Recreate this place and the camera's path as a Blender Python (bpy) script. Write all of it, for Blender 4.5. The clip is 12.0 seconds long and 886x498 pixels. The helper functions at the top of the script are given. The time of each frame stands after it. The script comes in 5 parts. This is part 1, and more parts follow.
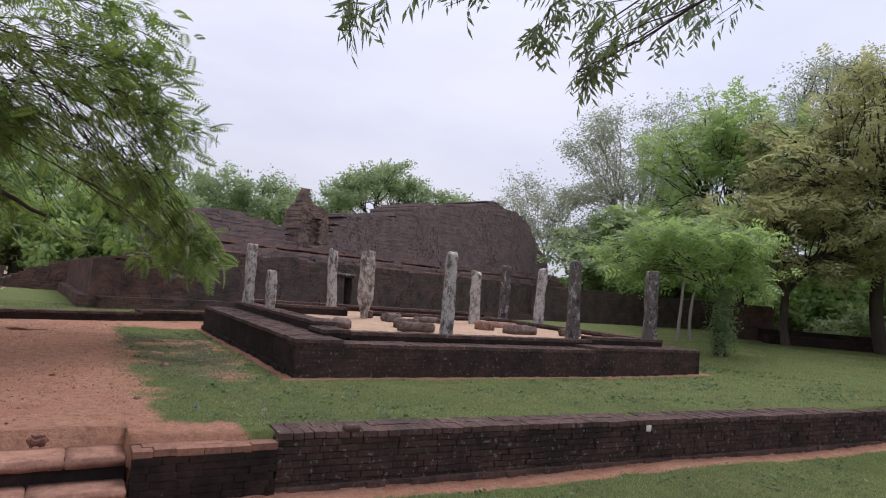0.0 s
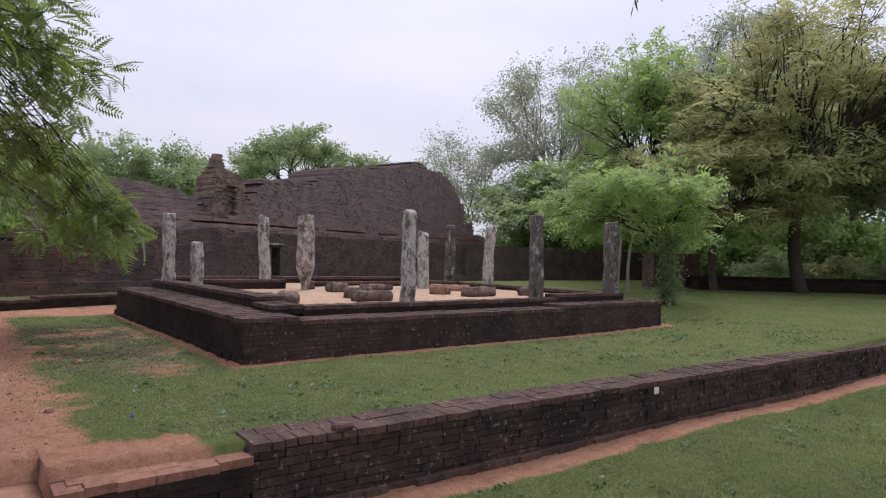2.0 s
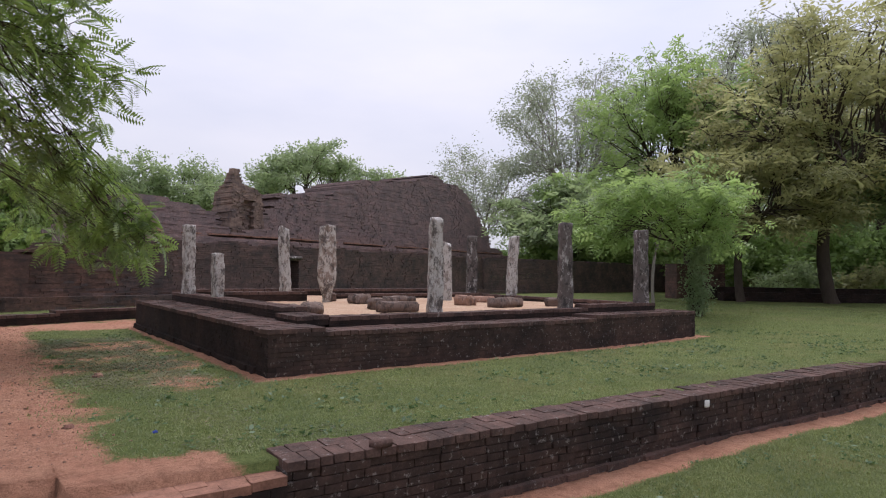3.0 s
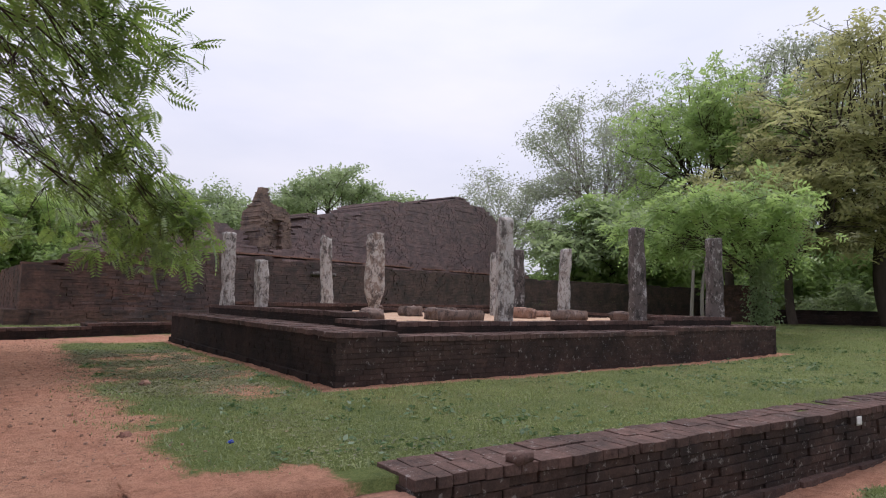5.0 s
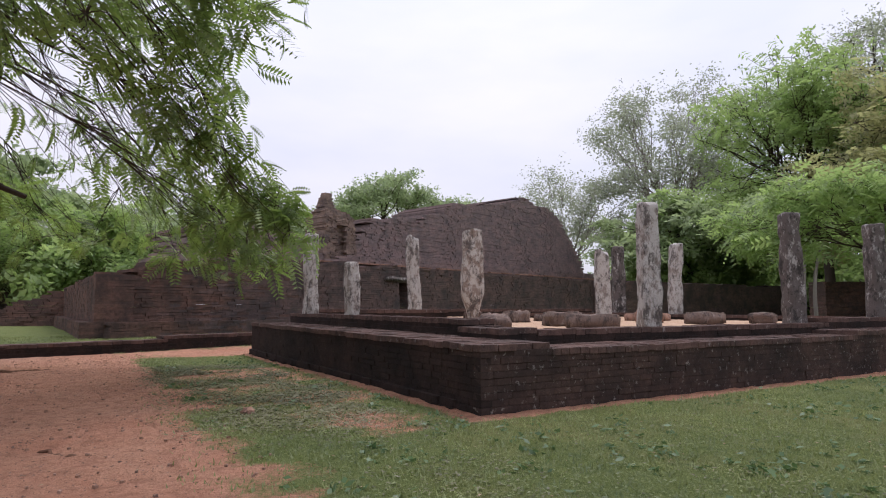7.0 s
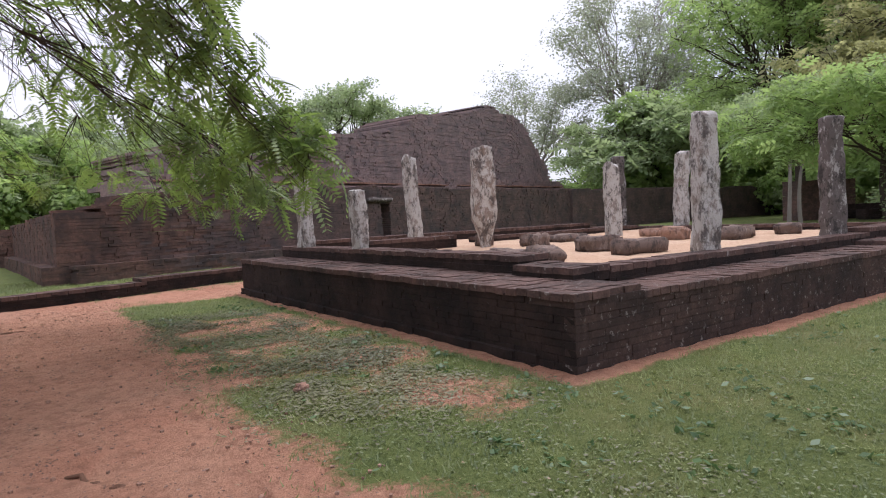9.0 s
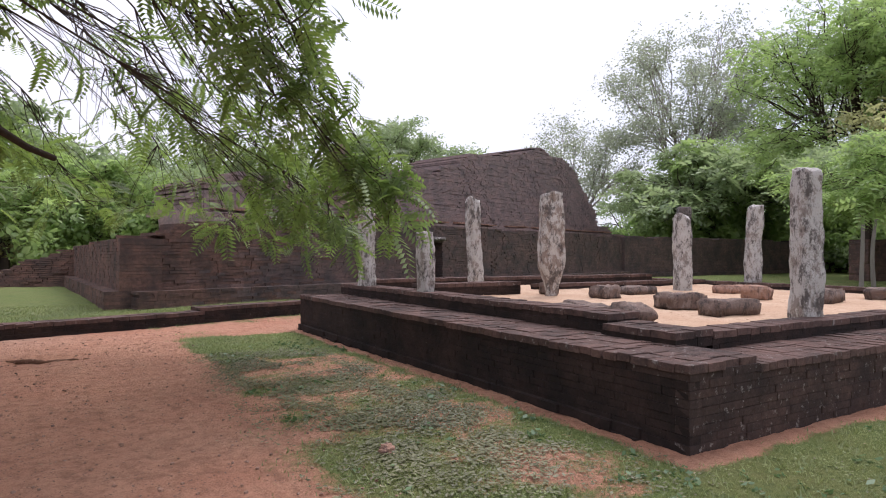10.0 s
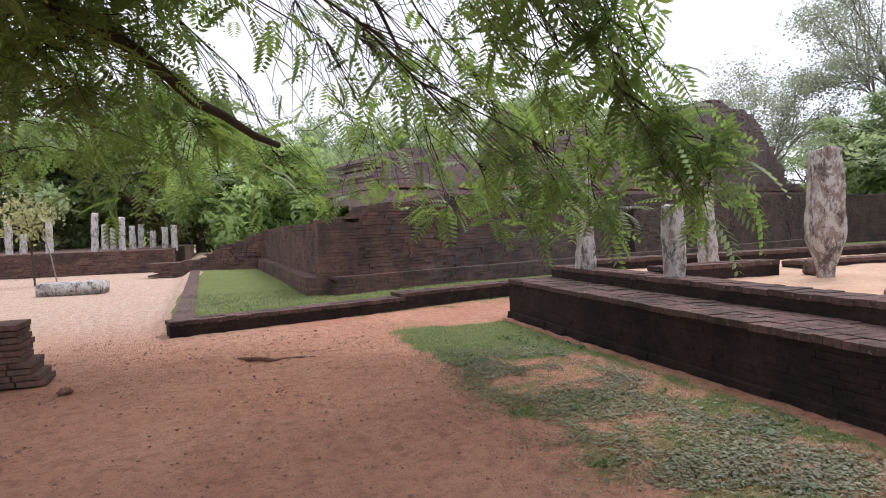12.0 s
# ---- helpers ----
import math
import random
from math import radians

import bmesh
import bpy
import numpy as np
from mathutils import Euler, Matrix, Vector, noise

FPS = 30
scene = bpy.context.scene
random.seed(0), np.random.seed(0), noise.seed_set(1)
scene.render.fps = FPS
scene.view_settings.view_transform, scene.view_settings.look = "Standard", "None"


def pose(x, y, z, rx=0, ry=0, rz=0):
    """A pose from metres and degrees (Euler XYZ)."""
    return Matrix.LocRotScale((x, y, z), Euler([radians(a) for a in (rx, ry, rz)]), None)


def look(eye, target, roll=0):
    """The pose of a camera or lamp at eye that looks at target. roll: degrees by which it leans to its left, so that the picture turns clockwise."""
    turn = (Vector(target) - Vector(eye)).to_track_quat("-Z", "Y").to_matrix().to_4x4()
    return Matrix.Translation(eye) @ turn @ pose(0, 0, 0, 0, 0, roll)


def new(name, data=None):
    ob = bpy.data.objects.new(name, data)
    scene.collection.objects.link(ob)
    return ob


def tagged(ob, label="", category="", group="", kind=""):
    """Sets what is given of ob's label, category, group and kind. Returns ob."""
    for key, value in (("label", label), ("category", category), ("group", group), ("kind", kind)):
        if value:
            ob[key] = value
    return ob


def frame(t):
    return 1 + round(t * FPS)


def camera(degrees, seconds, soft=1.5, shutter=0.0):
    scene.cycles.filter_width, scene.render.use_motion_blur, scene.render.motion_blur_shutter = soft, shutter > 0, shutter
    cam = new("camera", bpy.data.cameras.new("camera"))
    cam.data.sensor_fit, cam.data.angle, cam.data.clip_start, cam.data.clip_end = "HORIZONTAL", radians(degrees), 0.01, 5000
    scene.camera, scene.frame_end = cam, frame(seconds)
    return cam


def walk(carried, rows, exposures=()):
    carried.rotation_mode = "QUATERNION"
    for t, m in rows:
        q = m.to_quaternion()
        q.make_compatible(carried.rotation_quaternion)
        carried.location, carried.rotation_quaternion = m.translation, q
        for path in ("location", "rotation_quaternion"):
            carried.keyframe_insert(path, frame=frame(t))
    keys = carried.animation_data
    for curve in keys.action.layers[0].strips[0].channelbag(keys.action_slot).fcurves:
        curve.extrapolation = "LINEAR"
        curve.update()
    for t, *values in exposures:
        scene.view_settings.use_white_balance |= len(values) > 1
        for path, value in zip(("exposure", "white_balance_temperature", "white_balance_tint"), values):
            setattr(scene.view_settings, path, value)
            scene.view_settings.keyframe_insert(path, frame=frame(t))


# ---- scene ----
cam = camera(72.0, 12.0, soft=1.1)
PATH = [
    (0, (-3.002, -9.382, 1.542), (-1.99, -7.662, 1.677), 4.6),
    (0.5, (-3.058, -8.894, 1.474), (-2.033, -7.177, 1.505), 1.0),
    (1, (-2.939, -8.488, 1.468), (-1.899, -6.78, 1.493), 1.8),
    (1.5, (-2.913, -8.177, 1.469), (-1.731, -6.568, 1.582), 0.0),
    (2, (-2.957, -7.898, 1.458), (-1.713, -6.332, 1.491), 1.4),
    (2.5, (-2.926, -7.659, 1.423), (-1.772, -6.027, 1.51), -0.6),
    (2.7, (-2.903, -7.588, 1.406), (-1.725, -5.974, 1.475), 0.5),
    (4.3, (-3.054, -6.715, 1.014), (-1.756, -5.204, 1.194), -1.6),
    (4.5, (-3.06, -6.587, 0.997), (-1.817, -5.033, 1.196), -3.5),
    (5, (-3.016, -6.208, 0.977), (-1.857, -4.587, 1.148), 1.2),
    (5.5, (-3.013, -5.803, 0.965), (-1.823, -4.203, 1.117), 1.8),
    (6, (-3.002, -5.36, 0.977), (-1.791, -3.769, 1.005), 1.2),
    (6.5, (-3.032, -4.954, 0.961), (-1.884, -3.327, 1.146), -2.1),
    (7, (-3.043, -4.458, 0.946), (-2.023, -2.748, 1.133), 0.1),
    (7.2, (-3.08, -4.317, 0.938), (-2.027, -2.619, 1.02), 0.9),
    (8.8, (-3.295, -3.202, 1.165), (-2.149, -1.563, 1.12), -0.5),
    (9, (-3.347, -3.139, 1.231), (-2.206, -1.5, 1.124), -2.7),
    (9.5, (-3.471, -2.919, 1.252), (-2.359, -1.257, 1.279), -0.5),
    (10, (-3.558, -2.647, 1.351), (-2.517, -0.939, 1.369), 0.2),
    (10.5, (-3.646, -2.303, 1.364), (-2.535, -0.64, 1.33), -1.9),
    (11, (-3.805, -2.002, 1.391), (-2.742, -0.31, 1.304), -0.2),
    (11.5, (-3.898, -1.545, 1.416), (-3.045, 0.265, 1.432), -1.7),
    (12, (-4.074, -1.075, 1.532), (-3.465, 0.829, 1.455), -1.9),
]
walk(cam, [(t, look(eye, target, roll)) for t, eye, target, roll in PATH], [(0, 0.27, 6050, 19), (2.7, 0.33, 6130, 20), (7.2, 0.44, 6150, 20), (8.8, 0.70, 6100, 20), (11, 0.76, 6150, 20), (12, 0.86, 6150, 19)])

# ---- world, sun and exposure ----
world = bpy.data.worlds.new("overcast_sky")
scene.world = world
world.use_nodes = True
wn, wl = world.node_tree.nodes, world.node_tree.links
wn.clear()
SUN_ELEV, SUN_AZ = radians(58), radians(62)
sky = wn.new("ShaderNodeTexSky")
sky.sky_type, sky.sun_disc = "NISHITA", False
sky.sun_elevation, sky.sun_rotation = SUN_ELEV, SUN_AZ
clear = wn.new("ShaderNodeBackground")
clear.inputs["Strength"].default_value = 0.12
wl.new(sky.outputs[0], clear.inputs["Color"])
wco = wn.new("ShaderNodeTexCoord")
wmap = wn.new("ShaderNodeMapping")
wmap.inputs["Scale"].default_value = (1.0, 1.0, 3.2)
wnoise = wn.new("ShaderNodeTexNoise")
wnoise.inputs["Scale"].default_value, wnoise.inputs["Detail"].default_value = 1.7, 5
wramp = wn.new("ShaderNodeValToRGB")
wramp.color_ramp.elements[0].position, wramp.color_ramp.elements[1].position = 0.36, 0.66
wramp.color_ramp.elements[0].color = (0.81, 0.84, 0.91, 1)
wramp.color_ramp.elements[1].color = (1.0, 0.99, 1.0, 1)
cloud = wn.new("ShaderNodeBackground")
wmix = wn.new("ShaderNodeMixShader")
wmix.inputs[0].default_value = 0.9
wout = wn.new("ShaderNodeOutputWorld")
wl.new(wco.outputs["Generated"], wmap.inputs[0])
wl.new(wmap.outputs[0], wnoise.inputs["Vector"])
wl.new(wnoise.outputs["Fac"], wramp.inputs[0])
# an overcast sky is brightest overhead and dimmer towards the horizon
wsep = wn.new("ShaderNodeSeparateXYZ")
wgrad = wn.new("ShaderNodeMapRange")
wgrad.inputs["From Min"].default_value, wgrad.inputs["From Max"].default_value = 0.0, 1.0
wgrad.inputs["To Min"].default_value, wgrad.inputs["To Max"].default_value = 0.55, 1.22
wl.new(wco.outputs["Generated"], wsep.inputs[0])
wl.new(wsep.outputs["Z"], wgrad.inputs["Value"])
wl.new(wramp.outputs[0], cloud.inputs["Color"])
wl.new(wgrad.outputs[0], cloud.inputs["Strength"])
wl.new(clear.outputs[0], wmix.inputs[1])
wl.new(cloud.outputs[0], wmix.inputs[2])
wl.new(wmix.outputs[0], wout.inputs[0])

sun = new("sun", bpy.data.lights.new("sun", "SUN"))
sun.data.energy, sun.data.angle, sun.data.color = 1.5, radians(25), (1.0, 0.96, 0.9)
sun.matrix_world = look((40 * math.sin(SUN_AZ), 40 * math.cos(SUN_AZ), 40 * math.tan(SUN_ELEV)), (0, 0, 0))

# ---- materials ----
def mat_base(name, rough=0.9, spec=0.25):
    m = bpy.data.materials.new(name)
    m.use_nodes = True
    nt = m.node_tree
    bsdf = nt.nodes["Principled BSDF"]
    bsdf.inputs["Roughness"].default_value = rough
    bsdf.inputs["Specular IOR Level"].default_value = spec
    return m, nt, bsdf


def coords(nt, which="Object"):
    """Coordinates in metres: Object follows the thing, Geometry is the world's."""
    if which == "World":
        return nt.nodes.new("ShaderNodeNewGeometry").outputs["Position"]
    return nt.nodes.new("ShaderNodeTexCoord").outputs[which]


def noise_tex(nt, vec, scale, detail=4, rough=0.6, stretch=None):
    if stretch:
        mp = nt.nodes.new("ShaderNodeMapping")
        mp.inputs["Scale"].default_value = stretch
        nt.links.new(vec, mp.inputs[0])
        vec = mp.outputs[0]
    n = nt.nodes.new("ShaderNodeTexNoise")
    n.inputs["Scale"].default_value, n.inputs["Detail"].default_value, n.inputs["Roughness"].default_value = scale, detail, rough
    nt.links.new(vec, n.inputs["Vector"])
    return n.outputs["Fac"]


def ramp(nt, fac, stops):
    r = nt.nodes.new("ShaderNodeValToRGB")
    while len(r.color_ramp.elements) < len(stops):
        r.color_ramp.elements.new(0.5)
    for e, (p, c) in zip(r.color_ramp.elements, stops):
        e.position = p
        e.color = (*c, 1) if len(c) == 3 else c
    nt.links.new(fac, r.inputs[0])
    return r.outputs[0]


def grey(a):
    return (a, a, a)


def mixc(nt, fac, a, b, mode="MIX"):
    n = nt.nodes.new("ShaderNodeMix")
    n.data_type, n.blend_type = "RGBA", mode
    if isinstance(fac, float):
        n.inputs[0].default_value = fac
    else:
        nt.links.new(fac, n.inputs[0])
    for sock, v in ((n.inputs[6], a), (n.inputs[7], b)):
        if isinstance(v, tuple):
            sock.default_value = (*v, 1)
        else:
            nt.links.new(v, sock)
    return n.outputs[2]


def bump(nt, bsdf, height, strength, dist):
    b = nt.nodes.new("ShaderNodeBump")
    b.inputs["Strength"].default_value, b.inputs["Distance"].default_value = strength, dist
    nt.links.new(height, b.inputs["Height"])
    nt.links.new(b.outputs[0], bsdf.inputs["Normal"])


def math_node(nt, op, a, b=None):
    n = nt.nodes.new("ShaderNodeMath")
    n.operation = op
    for sock, v in zip(n.inputs, (a, b)):
        if v is None:
            continue
        if isinstance(v, (int, float)):
            sock.default_value = v
        else:
            nt.links.new(v, sock)
    return n.outputs[0]


def brick_material(name, light, dark, moss, cover, pale=0.62, island=True):
    """Old brick: red body, black algae crust over part of it, pale lichen flecks."""
    m, nt, bsdf = mat_base(name, 0.93, 0.15)
    p = coords(nt, "World")
    rnd = nt.nodes.new("ShaderNodeNewGeometry").outputs["Random Per Island"]
    obr = nt.nodes.new("ShaderNodeObjectInfo").outputs["Random"]
    both = math_node(nt, "FRACT", math_node(nt, "ADD", rnd, obr))
    body = mixc(nt, both, light, dark)
    fine = noise_tex(nt, p, 60, 3)
    body = mixc(nt, ramp(nt, fine, [(0.35, grey(0)), (0.7, grey(0.5))]), body, tuple(c * 1.5 for c in light))
    mot = noise_tex(nt, p, 11, 9, 0.75)
    body = mixc(nt, 0.85, body, ramp(nt, mot, [(0.3, grey(0.35)), (0.5, grey(0.95)), (0.72, grey(1.0))]), "MULTIPLY")
    body = mixc(nt, ramp(nt, mot, [(0.55, grey(0)), (0.75, grey(0.7))]), body, tuple(c * 1.7 for c in light))
    big = noise_tex(nt, p, 1.6, 8, 0.72)
    crust = ramp(nt, big, [(cover - 0.12, grey(0)), (cover + 0.1, grey(1))])
    inv = math_node(nt, "SUBTRACT", 1.0, crust)
    col = mixc(nt, inv, body, moss)
    fleck = noise_tex(nt, p, 14, 5, 0.7)
    col = mixc(nt, ramp(nt, fleck, [(pale, grey(0)), (pale + 0.07, grey(0.6))]), col, (0.27, 0.25, 0.23))
    nt.links.new(col, bsdf.inputs["Base Color"])
    bump(nt, bsdf, noise_tex(nt, p, 45, 5), 0.7, 0.012)
    return m


# base colour by face: wall faces darker than the tops
M_BRICK_SIDE = brick_material("near_black_brick", (0.042, 0.027, 0.0225), (0.031, 0.0205, 0.0175), (0.018, 0.0142, 0.0133), 0.52, 0.67)
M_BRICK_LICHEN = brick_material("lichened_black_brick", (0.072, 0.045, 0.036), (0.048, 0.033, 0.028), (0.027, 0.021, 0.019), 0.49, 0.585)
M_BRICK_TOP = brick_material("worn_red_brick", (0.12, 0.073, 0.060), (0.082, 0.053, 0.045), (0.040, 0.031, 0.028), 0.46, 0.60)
M_MORTAR = brick_material("dark_mortar", (0.035, 0.026, 0.023), (0.028, 0.021, 0.02), (0.02, 0.017, 0.016), 0.5, 0.8)
M_BRICK_FAR = brick_material("weathered_brick", (0.15, 0.088, 0.068), (0.095, 0.065, 0.054), (0.056, 0.045, 0.041), 0.47, 0.68)
# haze over the back wall and ruin is put into these two lighter colours
M_BRICK_HAZE = brick_material("haze_lifted_brick", (0.15, 0.10, 0.086), (0.10, 0.076, 0.069), (0.068, 0.058, 0.056), 0.49, 0.68)
M_BRICK_RUIN = brick_material("ruin_brick", (0.27, 0.195, 0.178), (0.20, 0.16, 0.155), (0.15, 0.127, 0.126), 0.47, 0.62)
M_PLASTER = brick_material("stained_plaster", (0.27, 0.195, 0.152), (0.18, 0.135, 0.115), (0.10, 0.08, 0.075), 0.47, 0.6)


def stone_material(name, body, white, black, warm, c0=0.5):
    m, nt, bsdf = mat_base(name, 0.92, 0.2)
    p = coords(nt, "World")
    col = mixc(nt, noise_tex(nt, p, 9, 5), body, warm)
    lich = noise_tex(nt, p, 8, 9, 0.76, (1, 1, 0.6))
    col = mixc(nt, ramp(nt, lich, [(c0 - 0.03, grey(0)), (c0 + 0.03, grey(0.8))]), col, white)
    blk = noise_tex(nt, p, 7.5, 9, 0.8, (1.1, 0.9, 0.55))
    col = mixc(nt, ramp(nt, blk, [(0.505, grey(0)), (0.585, grey(0.9))]), col, black)
    nt.links.new(col, bsdf.inputs["Base Color"])
    h = mixc(nt, 0.5, noise_tex(nt, p, 7, 6), noise_tex(nt, p, 50, 4))
    bump(nt, bsdf, h, 0.9, 0.03)
    return m


M_PILLAR = stone_material("lichened_stone", (0.27, 0.24, 0.215), (0.49, 0.47, 0.44), (0.075, 0.065, 0.06), (0.22, 0.18, 0.155), 0.465)
M_PILLAR_DARK = stone_material("dark_lichened_stone", (0.14, 0.12, 0.112), (0.40, 0.38, 0.36), (0.035, 0.032, 0.03), (0.09, 0.075, 0.068), 0.56)
M_PILLAR_WARM = stone_material("warm_lichened_stone", (0.25, 0.205, 0.175), (0.52, 0.49, 0.45), (0.075, 0.062, 0.057), (0.25, 0.185, 0.15), 0.50)
M_PILLAR_WHITE = stone_material("bleached_stone", (0.46, 0.44, 0.40), (0.62, 0.60, 0.56), (0.16, 0.14, 0.13), (0.38, 0.34, 0.30), 0.47)
M_BLOCK = stone_material("brown_stone", (0.13, 0.098, 0.086), (0.24, 0.19, 0.165), (0.06, 0.048, 0.045), (0.18, 0.12, 0.092), 0.56)
M_STEP = stone_material("worn_step_stone", (0.28, 0.17, 0.125), (0.38, 0.26, 0.205), (0.13, 0.085, 0.07), (0.32, 0.18, 0.125), 0.56)
M_SLAB = brick_material("earth_dusted_slab", (0.33, 0.18, 0.125), (0.28, 0.15, 0.105), (0.16, 0.09, 0.065), 0.42, 0.8)
M_DUSTY = brick_material("earth_dusted_brick", (0.25, 0.13, 0.09), (0.21, 0.11, 0.078), (0.13, 0.07, 0.052), 0.44, 0.85)


def sand_material(name, a, b, c):
    m, nt, bsdf = mat_base(name, 0.95, 0.1)
    p = coords(nt, "World")
    col = mixc(nt, ramp(nt, noise_tex(nt, p, 1.3, 5), [(0.35, grey(0)), (0.65, grey(1))]), a, b)
    col = mixc(nt, ramp(nt, noise_tex(nt, p, 28, 6, 0.8), [(0.5, grey(0)), (0.66, grey(0.85))]), col, c)
    col = mixc(nt, ramp(nt, noise_tex(nt, p, 5, 6, 0.7), [(0.5, grey(0)), (0.7, grey(0.5))]), col, c)
    nt.links.new(col, bsdf.inputs["Base Color"])
    bump(nt, bsdf, noise_tex(nt, p, 30, 6, 0.7), 0.6, 0.02)
    return m


M_SAND = sand_material("pale_sand", (0.43, 0.285, 0.19), (0.49, 0.355, 0.25), (0.30, 0.18, 0.115))


def ground_material():
    m, nt, bsdf = mat_base("earth_and_grass", 0.95, 0.1)
    p = coords(nt, "World")
    at = nt.nodes.new("ShaderNodeAttribute")
    at.attribute_name = "earth"
    far = nt.nodes.new("ShaderNodeAttribute")
    far.attribute_name = "pale"
    big = noise_tex(nt, p, 0.9, 5)
    dirt = mixc(nt, ramp(nt, big, [(0.3, grey(0)), (0.7, grey(1))]), (0.465, 0.222, 0.142), (0.555, 0.305, 0.20))
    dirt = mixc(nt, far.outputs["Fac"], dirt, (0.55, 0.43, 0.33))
    dirt = mixc(nt, ramp(nt, noise_tex(nt, p, 7, 6, 0.7), [(0.48, grey(0)), (0.72, grey(0.85))]), dirt, (0.25, 0.12, 0.08))
    dirt = mixc(nt, ramp(nt, noise_tex(nt, p, 2.6, 6, 0.7, (1.6, 0.7, 1)), [(0.5, grey(0)), (0.72, grey(0.6))]), dirt, (0.56, 0.32, 0.21))
    dirt = mixc(nt, ramp(nt, noise_tex(nt, p, 42, 4, 0.8), [(0.57, grey(0)), (0.68, grey(0.75))]), dirt, (0.17, 0.09, 0.06))
    dirt = mixc(nt, ramp(nt, noise_tex(nt, p, 130, 3, 0.8), [(0.35, grey(0.55)), (0.5, grey(0)), (1.0, grey(0))]), dirt, (0.20, 0.105, 0.07))
    dirt = mixc(nt, ramp(nt, noise_tex(nt, p, 33, 3, 0.8, (1.2, 1, 1)), [(0.68, grey(0)), (0.74, grey(0.6))]), dirt, (0.55, 0.37, 0.28))
    dirt = mixc(nt, ramp(nt, noise_tex(nt, p, 15, 7, 0.8), [(0.5, grey(0)), (0.66, grey(0.55))]), dirt, (0.22, 0.11, 0.07))
    gr = mixc(nt, noise_tex(nt, p, 2.2, 5), (0.132, 0.168, 0.052), (0.195, 0.22, 0.08))
    gr = mixc(nt, ramp(nt, noise_tex(nt, p, 55, 5, 0.8), [(0.4, grey(0)), (0.75, grey(0.8))]), gr, (0.055, 0.09, 0.028))
    gr = mixc(nt, ramp(nt, noise_tex(nt, p, 0.55, 4), [(0.48, grey(0)), (0.70, grey(0.75))]), gr, (0.19, 0.18, 0.075))
    gr = mixc(nt, ramp(nt, noise_tex(nt, p, 6, 6, 0.75), [(0.52, grey(0)), (0.68, grey(0.65))]), gr, (0.055, 0.085, 0.03))
    n1, n2 = noise_tex(nt, p, 3.0, 6, 0.75), noise_tex(nt, p, 22, 4, 0.8)
    n = math_node(nt, "ADD", math_node(nt, "MULTIPLY", n1, 0.7), math_node(nt, "MULTIPLY", n2, 0.5))
    k = math_node(nt, "ADD", at.outputs["Fac"], math_node(nt, "MULTIPLY", math_node(nt, "SUBTRACT", n, 0.6), 0.8))
    col = mixc(nt, ramp(nt, k, [(0.42, grey(0)), (0.58, grey(1))]), gr, dirt)
    nt.links.new(col, bsdf.inputs["Base Color"])
    h = mixc(nt, 0.5, noise_tex(nt, p, 9, 5), noise_tex(nt, p, 48, 5, 0.8))
    bump(nt, bsdf, h, 1.0, 0.07)
    return m


M_GROUND = ground_material()


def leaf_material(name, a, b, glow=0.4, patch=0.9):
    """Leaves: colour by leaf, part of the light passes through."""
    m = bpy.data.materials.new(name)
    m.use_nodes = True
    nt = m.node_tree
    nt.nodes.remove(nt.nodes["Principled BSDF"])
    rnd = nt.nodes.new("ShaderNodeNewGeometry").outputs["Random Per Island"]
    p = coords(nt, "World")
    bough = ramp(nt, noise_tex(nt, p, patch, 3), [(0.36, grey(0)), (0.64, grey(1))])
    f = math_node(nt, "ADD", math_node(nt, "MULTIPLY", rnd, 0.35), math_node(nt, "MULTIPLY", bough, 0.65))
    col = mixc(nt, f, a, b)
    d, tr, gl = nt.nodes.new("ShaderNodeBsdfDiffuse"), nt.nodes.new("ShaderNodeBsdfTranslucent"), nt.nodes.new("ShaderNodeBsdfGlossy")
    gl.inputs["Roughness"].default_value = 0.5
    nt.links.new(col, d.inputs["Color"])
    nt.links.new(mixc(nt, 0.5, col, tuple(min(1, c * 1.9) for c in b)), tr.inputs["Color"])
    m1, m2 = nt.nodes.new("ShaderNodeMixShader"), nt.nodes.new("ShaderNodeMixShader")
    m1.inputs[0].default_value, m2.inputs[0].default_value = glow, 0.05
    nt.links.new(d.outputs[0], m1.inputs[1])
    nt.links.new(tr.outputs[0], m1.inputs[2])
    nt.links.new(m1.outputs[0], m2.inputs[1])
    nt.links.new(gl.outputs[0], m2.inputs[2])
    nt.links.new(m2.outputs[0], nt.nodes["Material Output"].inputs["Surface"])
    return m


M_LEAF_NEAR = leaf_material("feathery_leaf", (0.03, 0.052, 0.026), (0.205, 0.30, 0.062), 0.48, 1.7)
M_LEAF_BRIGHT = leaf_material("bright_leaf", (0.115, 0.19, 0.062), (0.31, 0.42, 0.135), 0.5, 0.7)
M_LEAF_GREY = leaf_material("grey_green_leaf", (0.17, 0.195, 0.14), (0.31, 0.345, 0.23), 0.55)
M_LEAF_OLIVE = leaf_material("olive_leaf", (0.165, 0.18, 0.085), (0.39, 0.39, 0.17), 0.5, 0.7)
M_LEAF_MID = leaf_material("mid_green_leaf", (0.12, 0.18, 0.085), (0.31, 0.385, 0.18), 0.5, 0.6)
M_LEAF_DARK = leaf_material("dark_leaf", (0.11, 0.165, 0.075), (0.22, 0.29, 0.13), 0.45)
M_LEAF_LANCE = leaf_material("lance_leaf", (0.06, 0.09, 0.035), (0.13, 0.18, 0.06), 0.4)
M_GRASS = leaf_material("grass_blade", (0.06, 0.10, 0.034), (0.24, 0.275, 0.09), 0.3)
